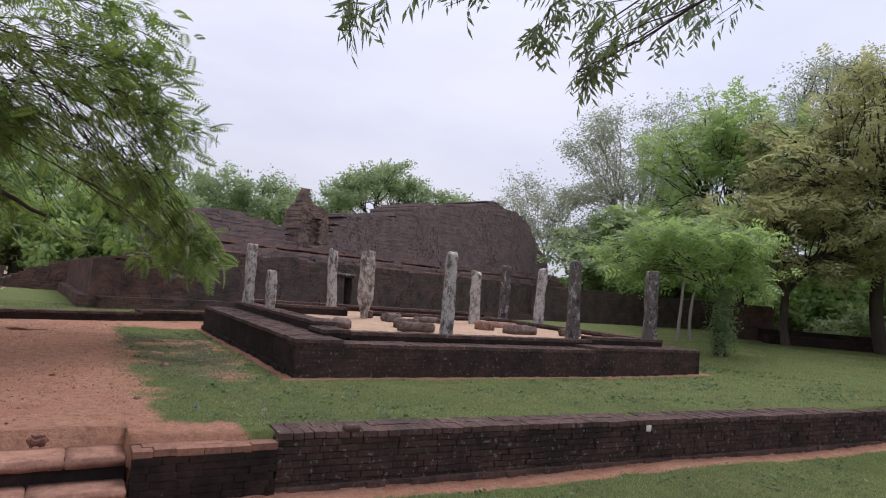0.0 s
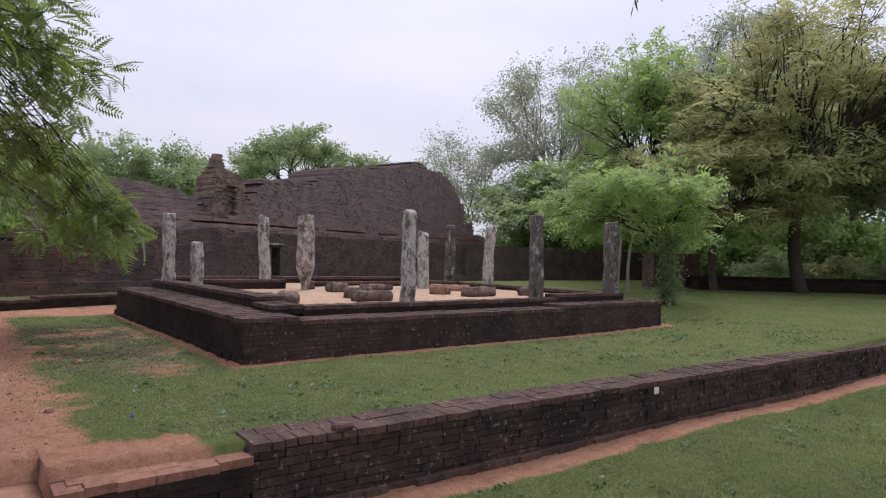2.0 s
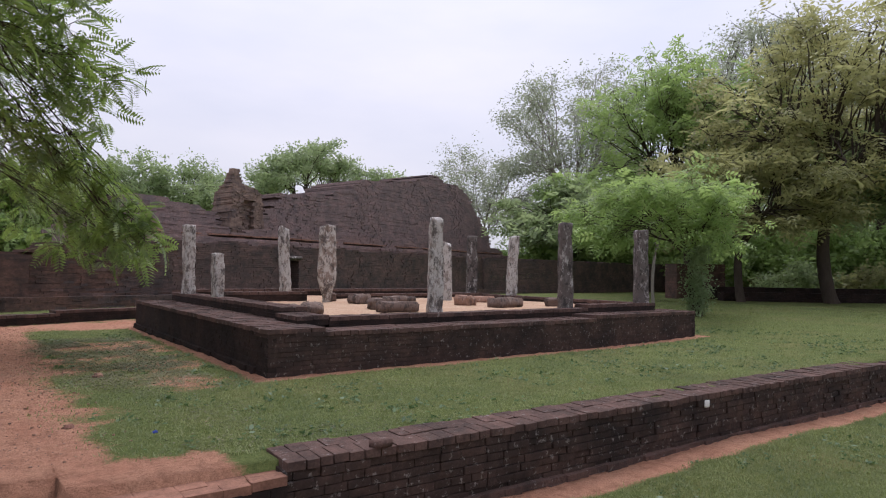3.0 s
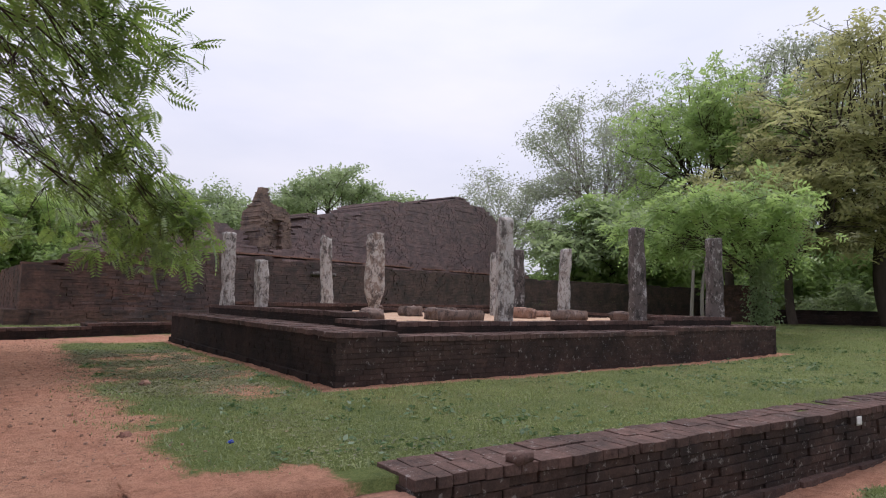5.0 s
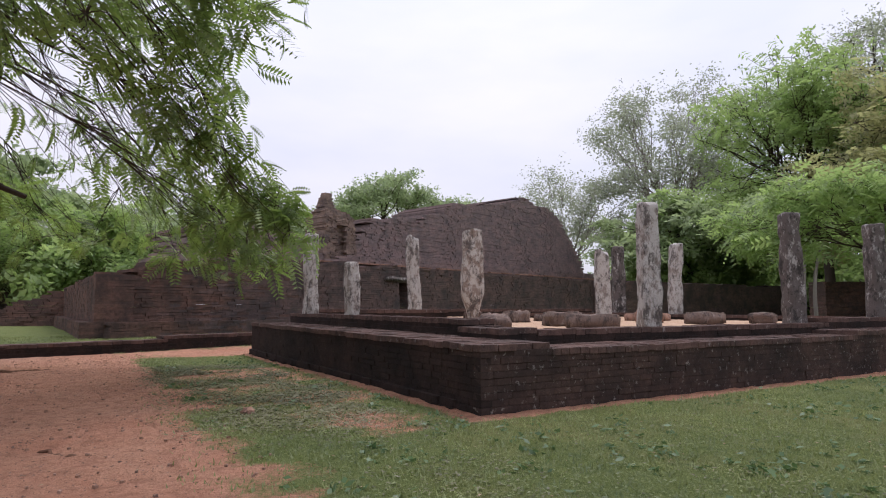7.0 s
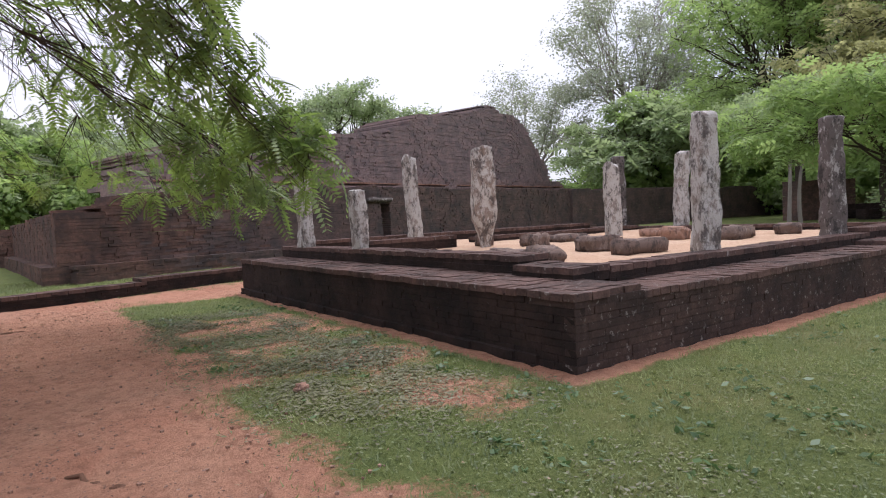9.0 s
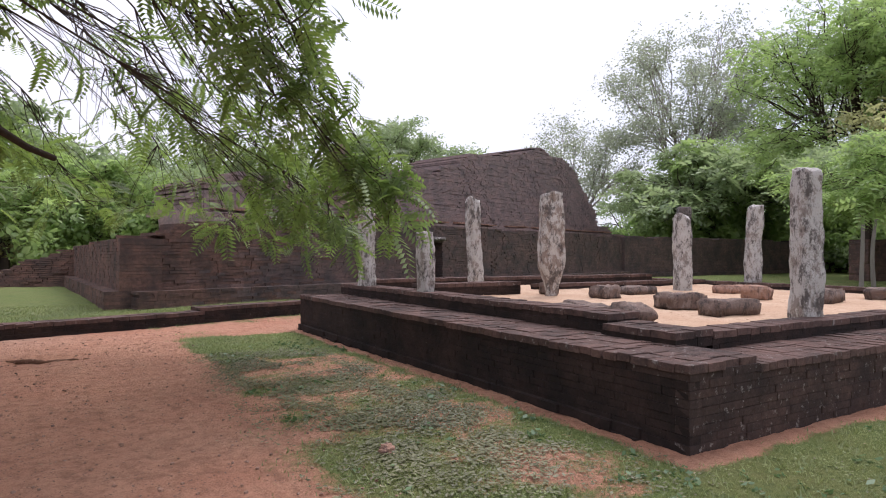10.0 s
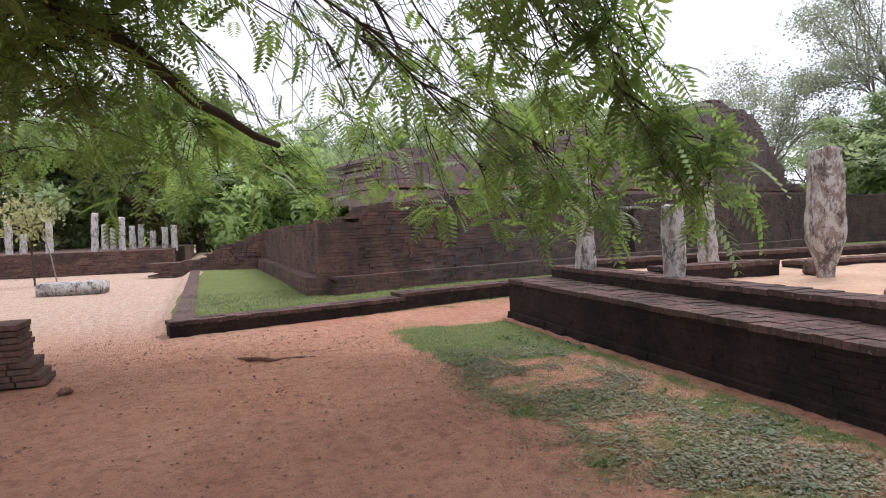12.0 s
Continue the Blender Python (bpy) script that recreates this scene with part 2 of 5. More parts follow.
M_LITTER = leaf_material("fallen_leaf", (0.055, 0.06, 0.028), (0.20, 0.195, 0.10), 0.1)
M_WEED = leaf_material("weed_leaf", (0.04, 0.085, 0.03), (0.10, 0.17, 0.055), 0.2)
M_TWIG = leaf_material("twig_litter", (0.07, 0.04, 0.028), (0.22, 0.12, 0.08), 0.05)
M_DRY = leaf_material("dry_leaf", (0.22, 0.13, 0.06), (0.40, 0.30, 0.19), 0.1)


def bark_material(name, a, b):
    m, nt, bsdf = mat_base(name, 0.95, 0.1)
    p = coords(nt, "World")
    col = mixc(nt, noise_tex(nt, p, 7, 6, 0.7, (1, 1, 0.25)), a, b)
    nt.links.new(col, bsdf.inputs["Base Color"])
    bump(nt, bsdf, noise_tex(nt, p, 18, 6, 0.7, (1, 1, 0.2)), 0.9, 0.03)
    return m


M_BARK = bark_material("dark_bark", (0.035, 0.027, 0.022), (0.10, 0.08, 0.066))
M_LEDGE_LINE = bark_material("earthy_ledge_line", (0.10, 0.055, 0.036), (0.20, 0.105, 0.07))
M_BARK_PALE = bark_material("pale_bark", (0.16, 0.14, 0.12), (0.30, 0.27, 0.24))


def plain(name, colour, rough=0.8):
    m, nt, bsdf = mat_base(name, rough, 0.3)
    p = coords(nt, "World")
    col = mixc(nt, noise_tex(nt, p, 30, 4), tuple(c * 0.85 for c in colour), colour)
    nt.links.new(col, bsdf.inputs["Base Color"])
    return m


M_TAG = plain("white_paint", (0.72, 0.71, 0.68))
M_BLUE = plain("blue_plastic", (0.03, 0.06, 0.35), 0.4)
M_REDBRICK = brick_material("loose_red_brick", (0.20, 0.10, 0.075), (0.16, 0.085, 0.065), (0.10, 0.06, 0.05), 0.3, 0.8)


# ---- mesh helpers ----
def mesh_np(name, verts, faces, mat, smooth=False):
    me = bpy.data.meshes.new(name)
    verts, faces = np.asarray(verts, dtype=np.float32), np.asarray(faces, dtype=np.int32)
    k = faces.shape[1]
    me.vertices.add(len(verts))
    me.vertices.foreach_set("co", verts.ravel())
    me.loops.add(faces.size)
    me.loops.foreach_set("vertex_index", faces.ravel())
    me.polygons.add(len(faces))
    me.polygons.foreach_set("loop_start", np.arange(0, faces.size, k, dtype=np.int32))
    me.polygons.foreach_set("use_smooth", np.full(len(faces), smooth, dtype=bool))
    me.update(calc_edges=True)
    me.validate()
    me.materials.append(mat)
    return me


def part(name, bm, material, parent=None, label=""):
    """Links a bmesh or a mesh as one object under a thing or a part."""
    if isinstance(bm, bmesh.types.BMesh):
        me = bpy.data.meshes.new(name)
        bm.to_mesh(me)
        bm.free()
        me.materials.append(material)
    else:
        me = bm
    ob = new(name, me)
    if parent is not None:
        ob.parent = parent
    if label:
        ob["label"] = label
    return ob


BOX = np.array([(x, y, z) for z in (-.5, .5) for x, y in ((-.5, -.5), (.5, -.5), (.5, .5), (-.5, .5))])
BOX_F = np.array([(0, 3, 2, 1), (4, 5, 6, 7), (0, 1, 5, 4), (1, 2, 6, 5), (2, 3, 7, 6), (3, 0, 4, 7)])


def rotz(a):
    c, s = math.cos(a), math.sin(a)
    return np.array([(c, -s, 0), (s, c, 0), (0, 0, 1)])


def boxes_mesh(name, boxes, mat, jitter, seed):
    """Many uneven boxes (centre, size, turn in radians) as one mesh."""
    rng = np.random.default_rng(seed)
    vs = []
    for c, s, a in boxes:
        v = BOX * np.asarray(s) + rng.uniform(-jitter, jitter, (8, 3))
        vs.append(v @ rotz(a).T + np.asarray(c))
    n = len(boxes)
    f = (BOX_F[None] + 8 * np.arange(n)[:, None, None]).reshape(-1, 4)
    return mesh_np(name, np.concatenate(vs), f, mat)


def chamfer_block(name, size, mat, bev, rough, seed, cuts=3, taper=0.0):
    """A worn block of stone: bevelled, cut and pushed about by noise; its base is at z 0."""
    bm = bmesh.new()
    bmesh.ops.create_cube(bm, size=1.0)
    bmesh.ops.scale(bm, vec=size, verts=bm.verts)
    bmesh.ops.bevel(bm, geom=bm.edges[:], offset=bev, segments=2, affect="EDGES")
    bmesh.ops.subdivide_edges(bm, edges=[e for e in bm.edges if e.calc_length() > max(size) / 5], cuts=cuts, use_grid_fill=True)
    off = Vector((seed * 3.7, seed * 1.3, seed * 7.1))
    for v in bm.verts:
        k = 1 - taper * (v.co.z / size[2] + 0.5)
        v.co.x *= k
        v.co.y *= k
        v.co += noise.noise_vector(v.co * 2.2 / max(size) * 2 + off) * rough + noise.noise_vector(v.co * 9 + off) * rough * 0.35
        v.co.z += size[2] / 2
    for f in bm.faces:
        f.smooth = True
    me = bpy.data.meshes.new(name)
    bm.to_mesh(me)
    bm.free()
    me.materials.append(mat)
    return me


BRICKS = []
for i in range(8):
    bm = bmesh.new()
    bmesh.ops.create_cube(bm, size=1.0)
    rr = random.Random(i)
    for v in bm.verts:
        v.co += Vector((rr.uniform(-.015, .015), rr.uniform(-.02, .02), rr.uniform(-.03, .03)))
    bmesh.ops.bevel(bm, geom=bm.edges[:], offset=0.035, segments=1, affect="EDGES")
    me = bpy.data.meshes.new("brick")
    bm.to_mesh(me)
    bm.free()
    BRICKS.append(me)
BRICK_DATA = {}


def brick_object(owner, box, mat, k):
    key = (k % 8, mat.name)
    if key not in BRICK_DATA:
        me = BRICKS[k % 8].copy()
        me.name = "brick"
        me.materials.append(mat)
        BRICK_DATA[key] = me
    ob = new("brick", BRICK_DATA[key])
    ob.parent = owner
    c, s, a = box
    ob.matrix_basis = Matrix.LocRotScale(c, Euler((0, 0, a)), s)
    return ob


def courses(p, a, length, z0, z1, h, blen, depth, seed, prot=0.004, gap=0.002):
    """Bricks of an upright face: p is its lower start, a its heading; the face looks to the right of the heading."""
    rng = np.random.default_rng(seed)
    d, n = np.array((math.cos(a), math.sin(a))), np.array((math.sin(a), -math.cos(a)))
    out, z, k = [], z0, 0
    count = max(1, round((z1 - z0) / h))
    h = (z1 - z0) / count
    for k in range(count):
        s = -rng.uniform(0, blen)
        while s < length:
            l = blen * rng.uniform(0.7, 1.25)
            s0, s1 = max(s, 0), min(s + l, length)
            if s1 - s0 > 0.04:
                m = (s0 + s1) / 2
                o = rng.uniform(-prot, prot) - depth / 2
                xy = np.array(p) + d * m + n * o
                out.append(((xy[0], xy[1], z0 + (k + .5) * h), (s1 - s0 - gap, depth, h - gap), a))
            s += l
    return out


def paving(x0, x1, y0, y1, z, bl, bw, th, seed, gap=0.008, rise=0.006):
    """Bricks laid flat on a ledge, the long side along x or y by the ledge."""
    rng = np.random.default_rng(seed)
    along_x = (x1 - x0) > (y1 - y0)
    L, W = (x1 - x0, y1 - y0) if along_x else (y1 - y0, x1 - x0)
    rows = max(1, round(W / bl))
    out = []
    for r in range(rows):
        s = -rng.uniform(0, bw)
        while s < L:
            l = bw * rng.uniform(0.8, 1.3)
            s0, s1 = max(0, s), min(L, s + l)
            if s1 - s0 > 0.04:
                u, v = (s0 + s1) / 2, (r + .5) * W / rows
                zz = z - th / 2 + rng.uniform(-rise, rise)
                if along_x:
                    out.append(((x0 + u, y0 + v, zz), (s1 - s0 - gap, W / rows - gap, th), 0.0))
                else:
                    out.append(((x0 + v, y0 + u, zz), (W / rows - gap, s1 - s0 - gap, th), 0.0))
            s += l
    return out


LATE = []


def lay(owner, boxes, mat, near, seed, name="brickwork"):
    """The bricks that near() picks become pieces of their own; the rest is one joined part."""
    one = [b for b in boxes if near(b[0])]
    rest = [b for b in boxes if not near(b[0])]
    if rest:
        ob = part(name, boxes_mesh(name, rest, mat, 0.0022, seed), mat, owner)
        ob["kind"] = "stuff"
    LATE.append((owner, one, mat))


def solid(name, x0, x1, y0, y1, z0, z1, mat):
    return boxes_mesh(name, [(((x0 + x1) / 2, (y0 + y1) / 2, (z0 + z1) / 2), (x1 - x0, y1 - y0, z1 - z0), 0.0)], mat, 0.0, 1)


def tube(path, radii, sides=7):
    """Arrays of a tapered tube along a path."""
    path = np.asarray(path, float)
    n = len(path)
    tan = np.gradient(path, axis=0)
    tan /= np.linalg.norm(tan, axis=1)[:, None] + 1e-9
    ref = np.array((0.31, 0.17, 0.93))
    a = np.cross(tan, ref)
    bad = np.linalg.norm(a, axis=1) < 0.2
    a[bad] = np.cross(tan[bad], np.array((1.0, 0.1, 0)))
    a /= np.linalg.norm(a, axis=1)[:, None]
    b = np.cross(tan, a)
    th = np.linspace(0, 2 * np.pi, sides, endpoint=False)
    ring = np.cos(th)[None, :, None] * a[:, None] + np.sin(th)[None, :, None] * b[:, None]
    v = (path[:, None] + ring * np.asarray(radii)[:, None, None]).reshape(-1, 3)
    i, j = np.meshgrid(np.arange(n - 1), np.arange(sides), indexing="ij")
    j2 = (j + 1) % sides
    f = np.stack([i * sides + j, i * sides + j2, (i + 1) * sides + j2, (i + 1) * sides + j], -1).reshape(-1, 4)
    return v, f


def join(chunks):
    vs, fs, k = [], [], 0
    for v, f in chunks:
        vs.append(v)
        fs.append(f + k)
        k += len(v)
    return np.concatenate(vs), np.concatenate(fs)


def bez(p0, p1, p2, n):
    t = np.linspace(0, 1, n)[:, None]
    return (1 - t) ** 2 * p0 + 2 * t * (1 - t) * p1 + t * t * p2


# ---- ground: one sheet ----
def smooth(a, b, x):
    t = np.clip((np.asarray(x, float) - a) / (b - a), 0, 1)
    return t * t * (3 - 2 * t)


LATTICE = np.random.default_rng(99).random((256, 256))


def fbm(x, y, scale, octaves=4, gain=0.55):
    """Smooth random relief between about 0 and 1."""
    out, amp, tot = 0.0, 1.0, 0.0
    x, y = np.asarray(x, float) * scale, np.asarray(y, float) * scale
    for o in range(octaves):
        xi, yi = np.floor(x).astype(int), np.floor(y).astype(int)
        fx, fy = x - xi, y - yi
        fx, fy = fx * fx * (3 - 2 * fx), fy * fy * (3 - 2 * fy)
        a, b = LATTICE[xi % 256, yi % 256], LATTICE[(xi + 1) % 256, yi % 256]
        c, d = LATTICE[xi % 256, (yi + 1) % 256], LATTICE[(xi + 1) % 256, (yi + 1) % 256]
        out = out + amp * ((a * (1 - fx) + b * fx) * (1 - fy) + (c * (1 - fx) + d * fx) * fy)
        tot += amp
        amp *= gain
        x, y = x * 2.03 + 17.3, y * 2.03 + 5.1
    return out / tot


def drop_line(x):
    """Where the upper lawn ends: under the retaining wall, or behind the steps."""
    x = np.asarray(x, float)
    w = -3.25 - 0.052 * (np.minimum(x, 40) + 1.17)
    return np.where((x < -2.47) & (x > -4.4), -2.86, w)


def ground_z(x, y):
    x, y = np.asarray(x, float), np.asarray(y, float)
    up = 0.30 * smooth(6, 20, x) + 0.02 * np.sin(x * 0.9 + 1.3) * np.sin(y * 0.7)
    up = up + 0.22 * smooth(8.9, 9.9, y - 0.29 * (x + 5.2)) * smooth(-5.6, -5.2, x + 0.06 * (y - 8.7)) * (1 - smooth(6, 10, x))
    low = -0.55 + 0.50 * smooth(-6.7, -7.6, y) + 0.25 * smooth(8, 22, x) + 0.02 * np.sin(x * 1.1) * np.sin(y * 0.8 + 2)
    return np.where(y > drop_line(x), up, low)


def earth(x, y):
    """1 on bare earth, 0 on grass, in between where they mingle."""
    x, y = np.asarray(x, float), np.asarray(y, float)
    e = 1 - smooth(-2.95, -1.15, x)
    worn = (1 - smooth(0.0, 0.45, np.maximum(np.maximum(-x, x - 9.8), np.maximum(-y, y - 8.15)))) * 0.95
    worn = np.where(y > -3.2, worn, 0)
    e = np.maximum(e, worn)
    e = np.maximum(e, 0.485 * (1 - smooth(-0.5, 0.1, x)) * smooth(-1.5, 0.5, y) * (1 - smooth(5.2, 6.2, y)))
    e = np.maximum(e, 0.7 * smooth(-5, -3, x) * (1 - smooth(1, 3, x)) * smooth(7.4, 8.2, y - 0.15 * x) * (1 - smooth(10.2, 10.6, y)))
    e = np.maximum(e, 0.8 * (1 - smooth(-1.7, -1.0, x)) * (1 - smooth(-2.85, -2.3, y)))
    lawn = smooth(9.3, 9.6, y - 0.29 * (x + 5.2)) * smooth(-5.35, -5.2, x + 0.06 * (y - 8.7))
    e = e * (1 - lawn)
    e = np.where((x < -5.5) & (y > 9), np.maximum(e, 0.62 + 0.38 * smooth(-6.2, -6.8, x)), e)
    low = y < drop_line(x)
    dw = drop_line(x) - 0.22 - y
    el = np.maximum(1 - smooth(0.15, 0.55, dw), 1 - smooth(-2.6, -1.6, x + 0.2 * y + 0.8))
    e = np.where(low, el, e)
    e = e + (fbm(x, y, 1.1) - 0.5) * 0.75 * np.clip(4 * e * (1.25 - e), 0.25, 1) + (fbm(x + 40, y, 4.0, 3) - 0.5) * 0.3
    return np.where((np.abs(x) > 60) | (np.abs(y) > 60), 0.2, e)


def spread(lo, hi, step, far):
    a = list(np.arange(lo, hi + 1e-6, step))
    s, x = step, hi
    while x < far:
        s *= 1.22
        x += s
        a.append(x)
    s, x = step, lo
    while x > -far:
        s *= 1.22
        x -= s
        a.insert(0, x)
    return np.array(a)


gx = spread(-7.0, 11.0, 0.11, 900)
gx = np.unique(np.concatenate([gx, [-4.41, -4.39, -2.48, -2.46]]))
gy = spread(-8.0, 10.5, 0.11, 900)
gy = gy - (gy[np.argmin(np.abs(gy + 3.2))] + 3.2)
X, Y = np.meshgrid(gx, gy, indexing="ij")
# bend the rows so that one of them follows the edge of the upper lawn
k0 = np.argmin(np.abs(gy + 3.2))
w_bend = np.clip(1 - np.abs(Y + 3.2) / 2.5, 0, 1)
Y = Y + (drop_line(X) - (-3.2) - 0.02) * w_bend
Y[:, k0 + 1] = drop_line(X[:, k0 + 1]) + 0.02
rng = np.random.default_rng(3)
Z = ground_z(X, Y) + rng.normal(0, 0.005, X.shape) * (np.abs(X) < 20)
# small washed-out hollows in the path
for cx, cy, w, l, dp in ((-4.0, 6.75, 0.8, 0.5, 0.07), (-3.1, 0.6, 0.5, 0.3, 0.05), (-2.9, -0.4, 0.35, 0.25, 0.05), (-3.6, 4.2, 0.5, 0.3, 0.04)):
    yy = Y - cy - 0.14 * np.sin(3.1 * X) - 0.10 * (X - cx) * -1
    Z -= dp * np.exp(-((X - cx) / w) ** 2) * np.where(yy < 0, np.exp(-(yy / l) ** 2), np.exp(-(yy / 0.07) ** 2))
nx, ny = X.shape
V = np.stack([X, Y, Z], -1).reshape(-1, 3)
ii, jj = np.meshgrid(np.arange(nx - 1), np.arange(ny - 1), indexing="ij")
F = np.stack([ii * ny + jj, (ii + 1) * ny + jj, (ii + 1) * ny + jj + 1, ii * ny + jj + 1], -1).reshape(-1, 4)
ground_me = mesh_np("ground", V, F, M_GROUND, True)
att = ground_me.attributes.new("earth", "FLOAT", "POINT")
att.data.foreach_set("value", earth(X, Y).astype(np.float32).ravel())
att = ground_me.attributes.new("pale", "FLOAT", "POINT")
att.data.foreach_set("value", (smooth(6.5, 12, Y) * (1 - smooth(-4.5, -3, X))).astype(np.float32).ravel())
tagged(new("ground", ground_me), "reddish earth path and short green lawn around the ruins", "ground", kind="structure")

# ---- retaining wall in front of the lawn ----
WA = math.atan(-0.052)
WX0, WLEN = -1.17, 34.0


def wall_front(x):
    return -3.40 - 0.052 * (x + 1.17)


wall = tagged(new("retaining_wall"), "low blackened brick retaining wall along the lawn edge", "wall", kind="structure")
NW = np.array((math.sin(WA), -math.cos(WA)))
DW = np.array((math.cos(WA), math.sin(WA)))
start = np.array((WX0, wall_front(WX0)))
mid = start + DW * WLEN / 2 - NW * 0.235
part("core", boxes_mesh("core", [((mid[0], mid[1], -0.34), (WLEN - 0.04, 0.41, 0.66), WA)], M_MORTAR, 0, 1), M_MORTAR, wall)
front = courses(start, WA, WLEN, -0.60, -0.045, 0.072, 0.23, 0.11, 11, 0.016, 0.006)
for i in range(8):
    front.append(((start[0] + 0.05, start[1] + 0.24, -0.565 + 0.07 * i), (0.11, 0.40, 0.062), WA))
lay(wall, front, M_BRICK_LICHEN, lambda c: c[0] < 3.6, 12)
rngw = np.random.default_rng(5)
top = []
for r, (o, w) in enumerate(((0.10, 0.235), (0.335, 0.225))):
    s = 0.0
    while s < WLEN:
        l = rngw.uniform(0.10, 0.16)
        c = start + DW * (s + l / 2) - NW * (o + rngw.uniform(-.012, .012))
        top.append(((c[0], c[1], -0.012 + rngw.uniform(-.007, .007)), (l - 0.007, w, 0.066), WA + rngw.uniform(-.03, .03)))
        s += l
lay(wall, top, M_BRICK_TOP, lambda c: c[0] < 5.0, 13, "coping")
foot = courses(start + NW * 0.05, WA, WLEN, -0.62, -0.50, 0.07, 0.26, 0.11, 14, 0.03)
lay(wall, foot, M_BRICK_TOP, lambda c: c[0] < 1.5, 15, "footing")

low = tagged(new("wall_low"), "low worn brick kerb between the steps and the wall", "wall", kind="structure")
part("core", solid("core", -2.43, -1.2, -3.42, -2.98, -0.62, -0.12, M_MORTAR), M_MORTAR, low)
lb = courses((-2.45, -3.46), 0.0, 1.27, -0.60, -0.12, 0.07, 0.22, 0.10, 16, 0.014)
lay(low, lb, M_BRICK_SIDE, lambda c: True, 17)
lay(low, paving(-2.45, -1.18, -3.46, -2.94, -0.06, 0.13, 0.22, 0.065, 18, 0.003, 0.010), M_DUSTY, lambda c: True, 19)

# ---- steps ----
for i, (z, y0, y1) in enumerate(((-0.14, -3.32, -2.80), (-0.33, -3.62, -3.26), (-0.50, -3.95, -3.58))):
    step = tagged(new("stone_step"), "worn stone step dusted with reddish earth", "step", "stone steps up to the lawn", kind="structure")
    xs = [-4.35, -3.55, -2.95, -2.48] if i != 1 else [-4.35, -3.2, -2.48]
    for a, b in zip(xs, xs[1:]):
        me = chamfer_block("slab", (b - a - 0.006, y1 - y0, 0.08), M_SLAB, 0.012, 0.007, i + a)
        ob = part("slab", me, M_SLAB, step)
        ob.location = ((a + b) / 2, (y0 + y1) / 2, z - 0.08)
    part("riser", solid("riser", -4.35, -2.48, y0 + 0.05, y1 + 0.05, -0.62, z - 0.07, M_BRICK_SIDE), M_BRICK_SIDE, step)
cheek = tagged(new("wall_cheek"), "low brick wall beside the steps", "wall", kind="structure")
part("core", solid("core", -20, -4.42, -3.66, -2.7, -0.7, -0.02, M_BRICK_SIDE), M_BRICK_SIDE, cheek)

# ---- platform ----
plat = tagged(new("platform"), "square blackened brick platform of a ruined hall", "platform", kind="structure")
PX, PY, PT = 9.8, 8.15, 0.61
part("core", solid("core", 0.05, PX - 0.05, 0.05, PY - 0.05, -0.2, 0.53, M_MORTAR), M_MORTAR, plat)
side = courses((0, 0), 0.0, PX, -0.06, 0.495, 0.061, 0.24, 0.12, 21, 0.005)
west = courses((0, PY), -math.pi / 2, PY, -0.06, 0.555, 0.061, 0.24, 0.12, 22, 0.005)
east = courses((PX, 0), math.pi / 2, PY, -0.06, 0.555, 0.061, 0.24, 0.12, 23, 0.005)
north = courses((PX, PY), math.pi, PX, -0.06, 0.555, 0.061, 0.24, 0.12, 24, 0.005)
# south face in the lighter flecked brick, west and rear in the darker one
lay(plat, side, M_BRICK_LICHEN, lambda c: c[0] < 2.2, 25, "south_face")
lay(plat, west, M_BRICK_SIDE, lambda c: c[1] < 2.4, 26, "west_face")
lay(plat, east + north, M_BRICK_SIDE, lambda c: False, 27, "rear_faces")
bulge = courses((-0.045, PY), -math.pi / 2, PY - 0.4, -0.06, 0.09, 0.07, 0.3, 0.12, 28, 0.02)
lay(plat, bulge, M_BRICK_SIDE, lambda c: False, 29, "footing")
ledge = paving(-0.02, 0.80, 0.80, PY, PT, 0.21, 0.12, 0.062, 30)
ledge += paving(-0.02, 0.80, -0.02, 0.80, PT, 0.21, 0.12, 0.062, 31)
ledge += paving(0.81, 6.4, -0.02, 0.62, 0.55, 0.2, 0.11, 0.062, 32)
ledge += paving(6.4, PX + 0.02, -0.02, 0.62, PT, 0.2, 0.11, 0.062, 33)
ledge += paving(9.22, PX + 0.02, 0.62, PY, PT, 0.21, 0.12, 0.062, 34)
under = courses((0, 0), 0.0, 0.81, 0.495, 0.555, 0.06, 0.2, 0.5, 35, 0.008) + courses((6.4, 0), 0.0, 3.4, 0.495, 0.555, 0.06, 0.24, 0.5, 36, 0.008)
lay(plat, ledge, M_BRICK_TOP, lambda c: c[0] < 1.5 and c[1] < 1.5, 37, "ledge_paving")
lay(plat, under, M_BRICK_LICHEN, lambda c: False, 38, "upper_course")


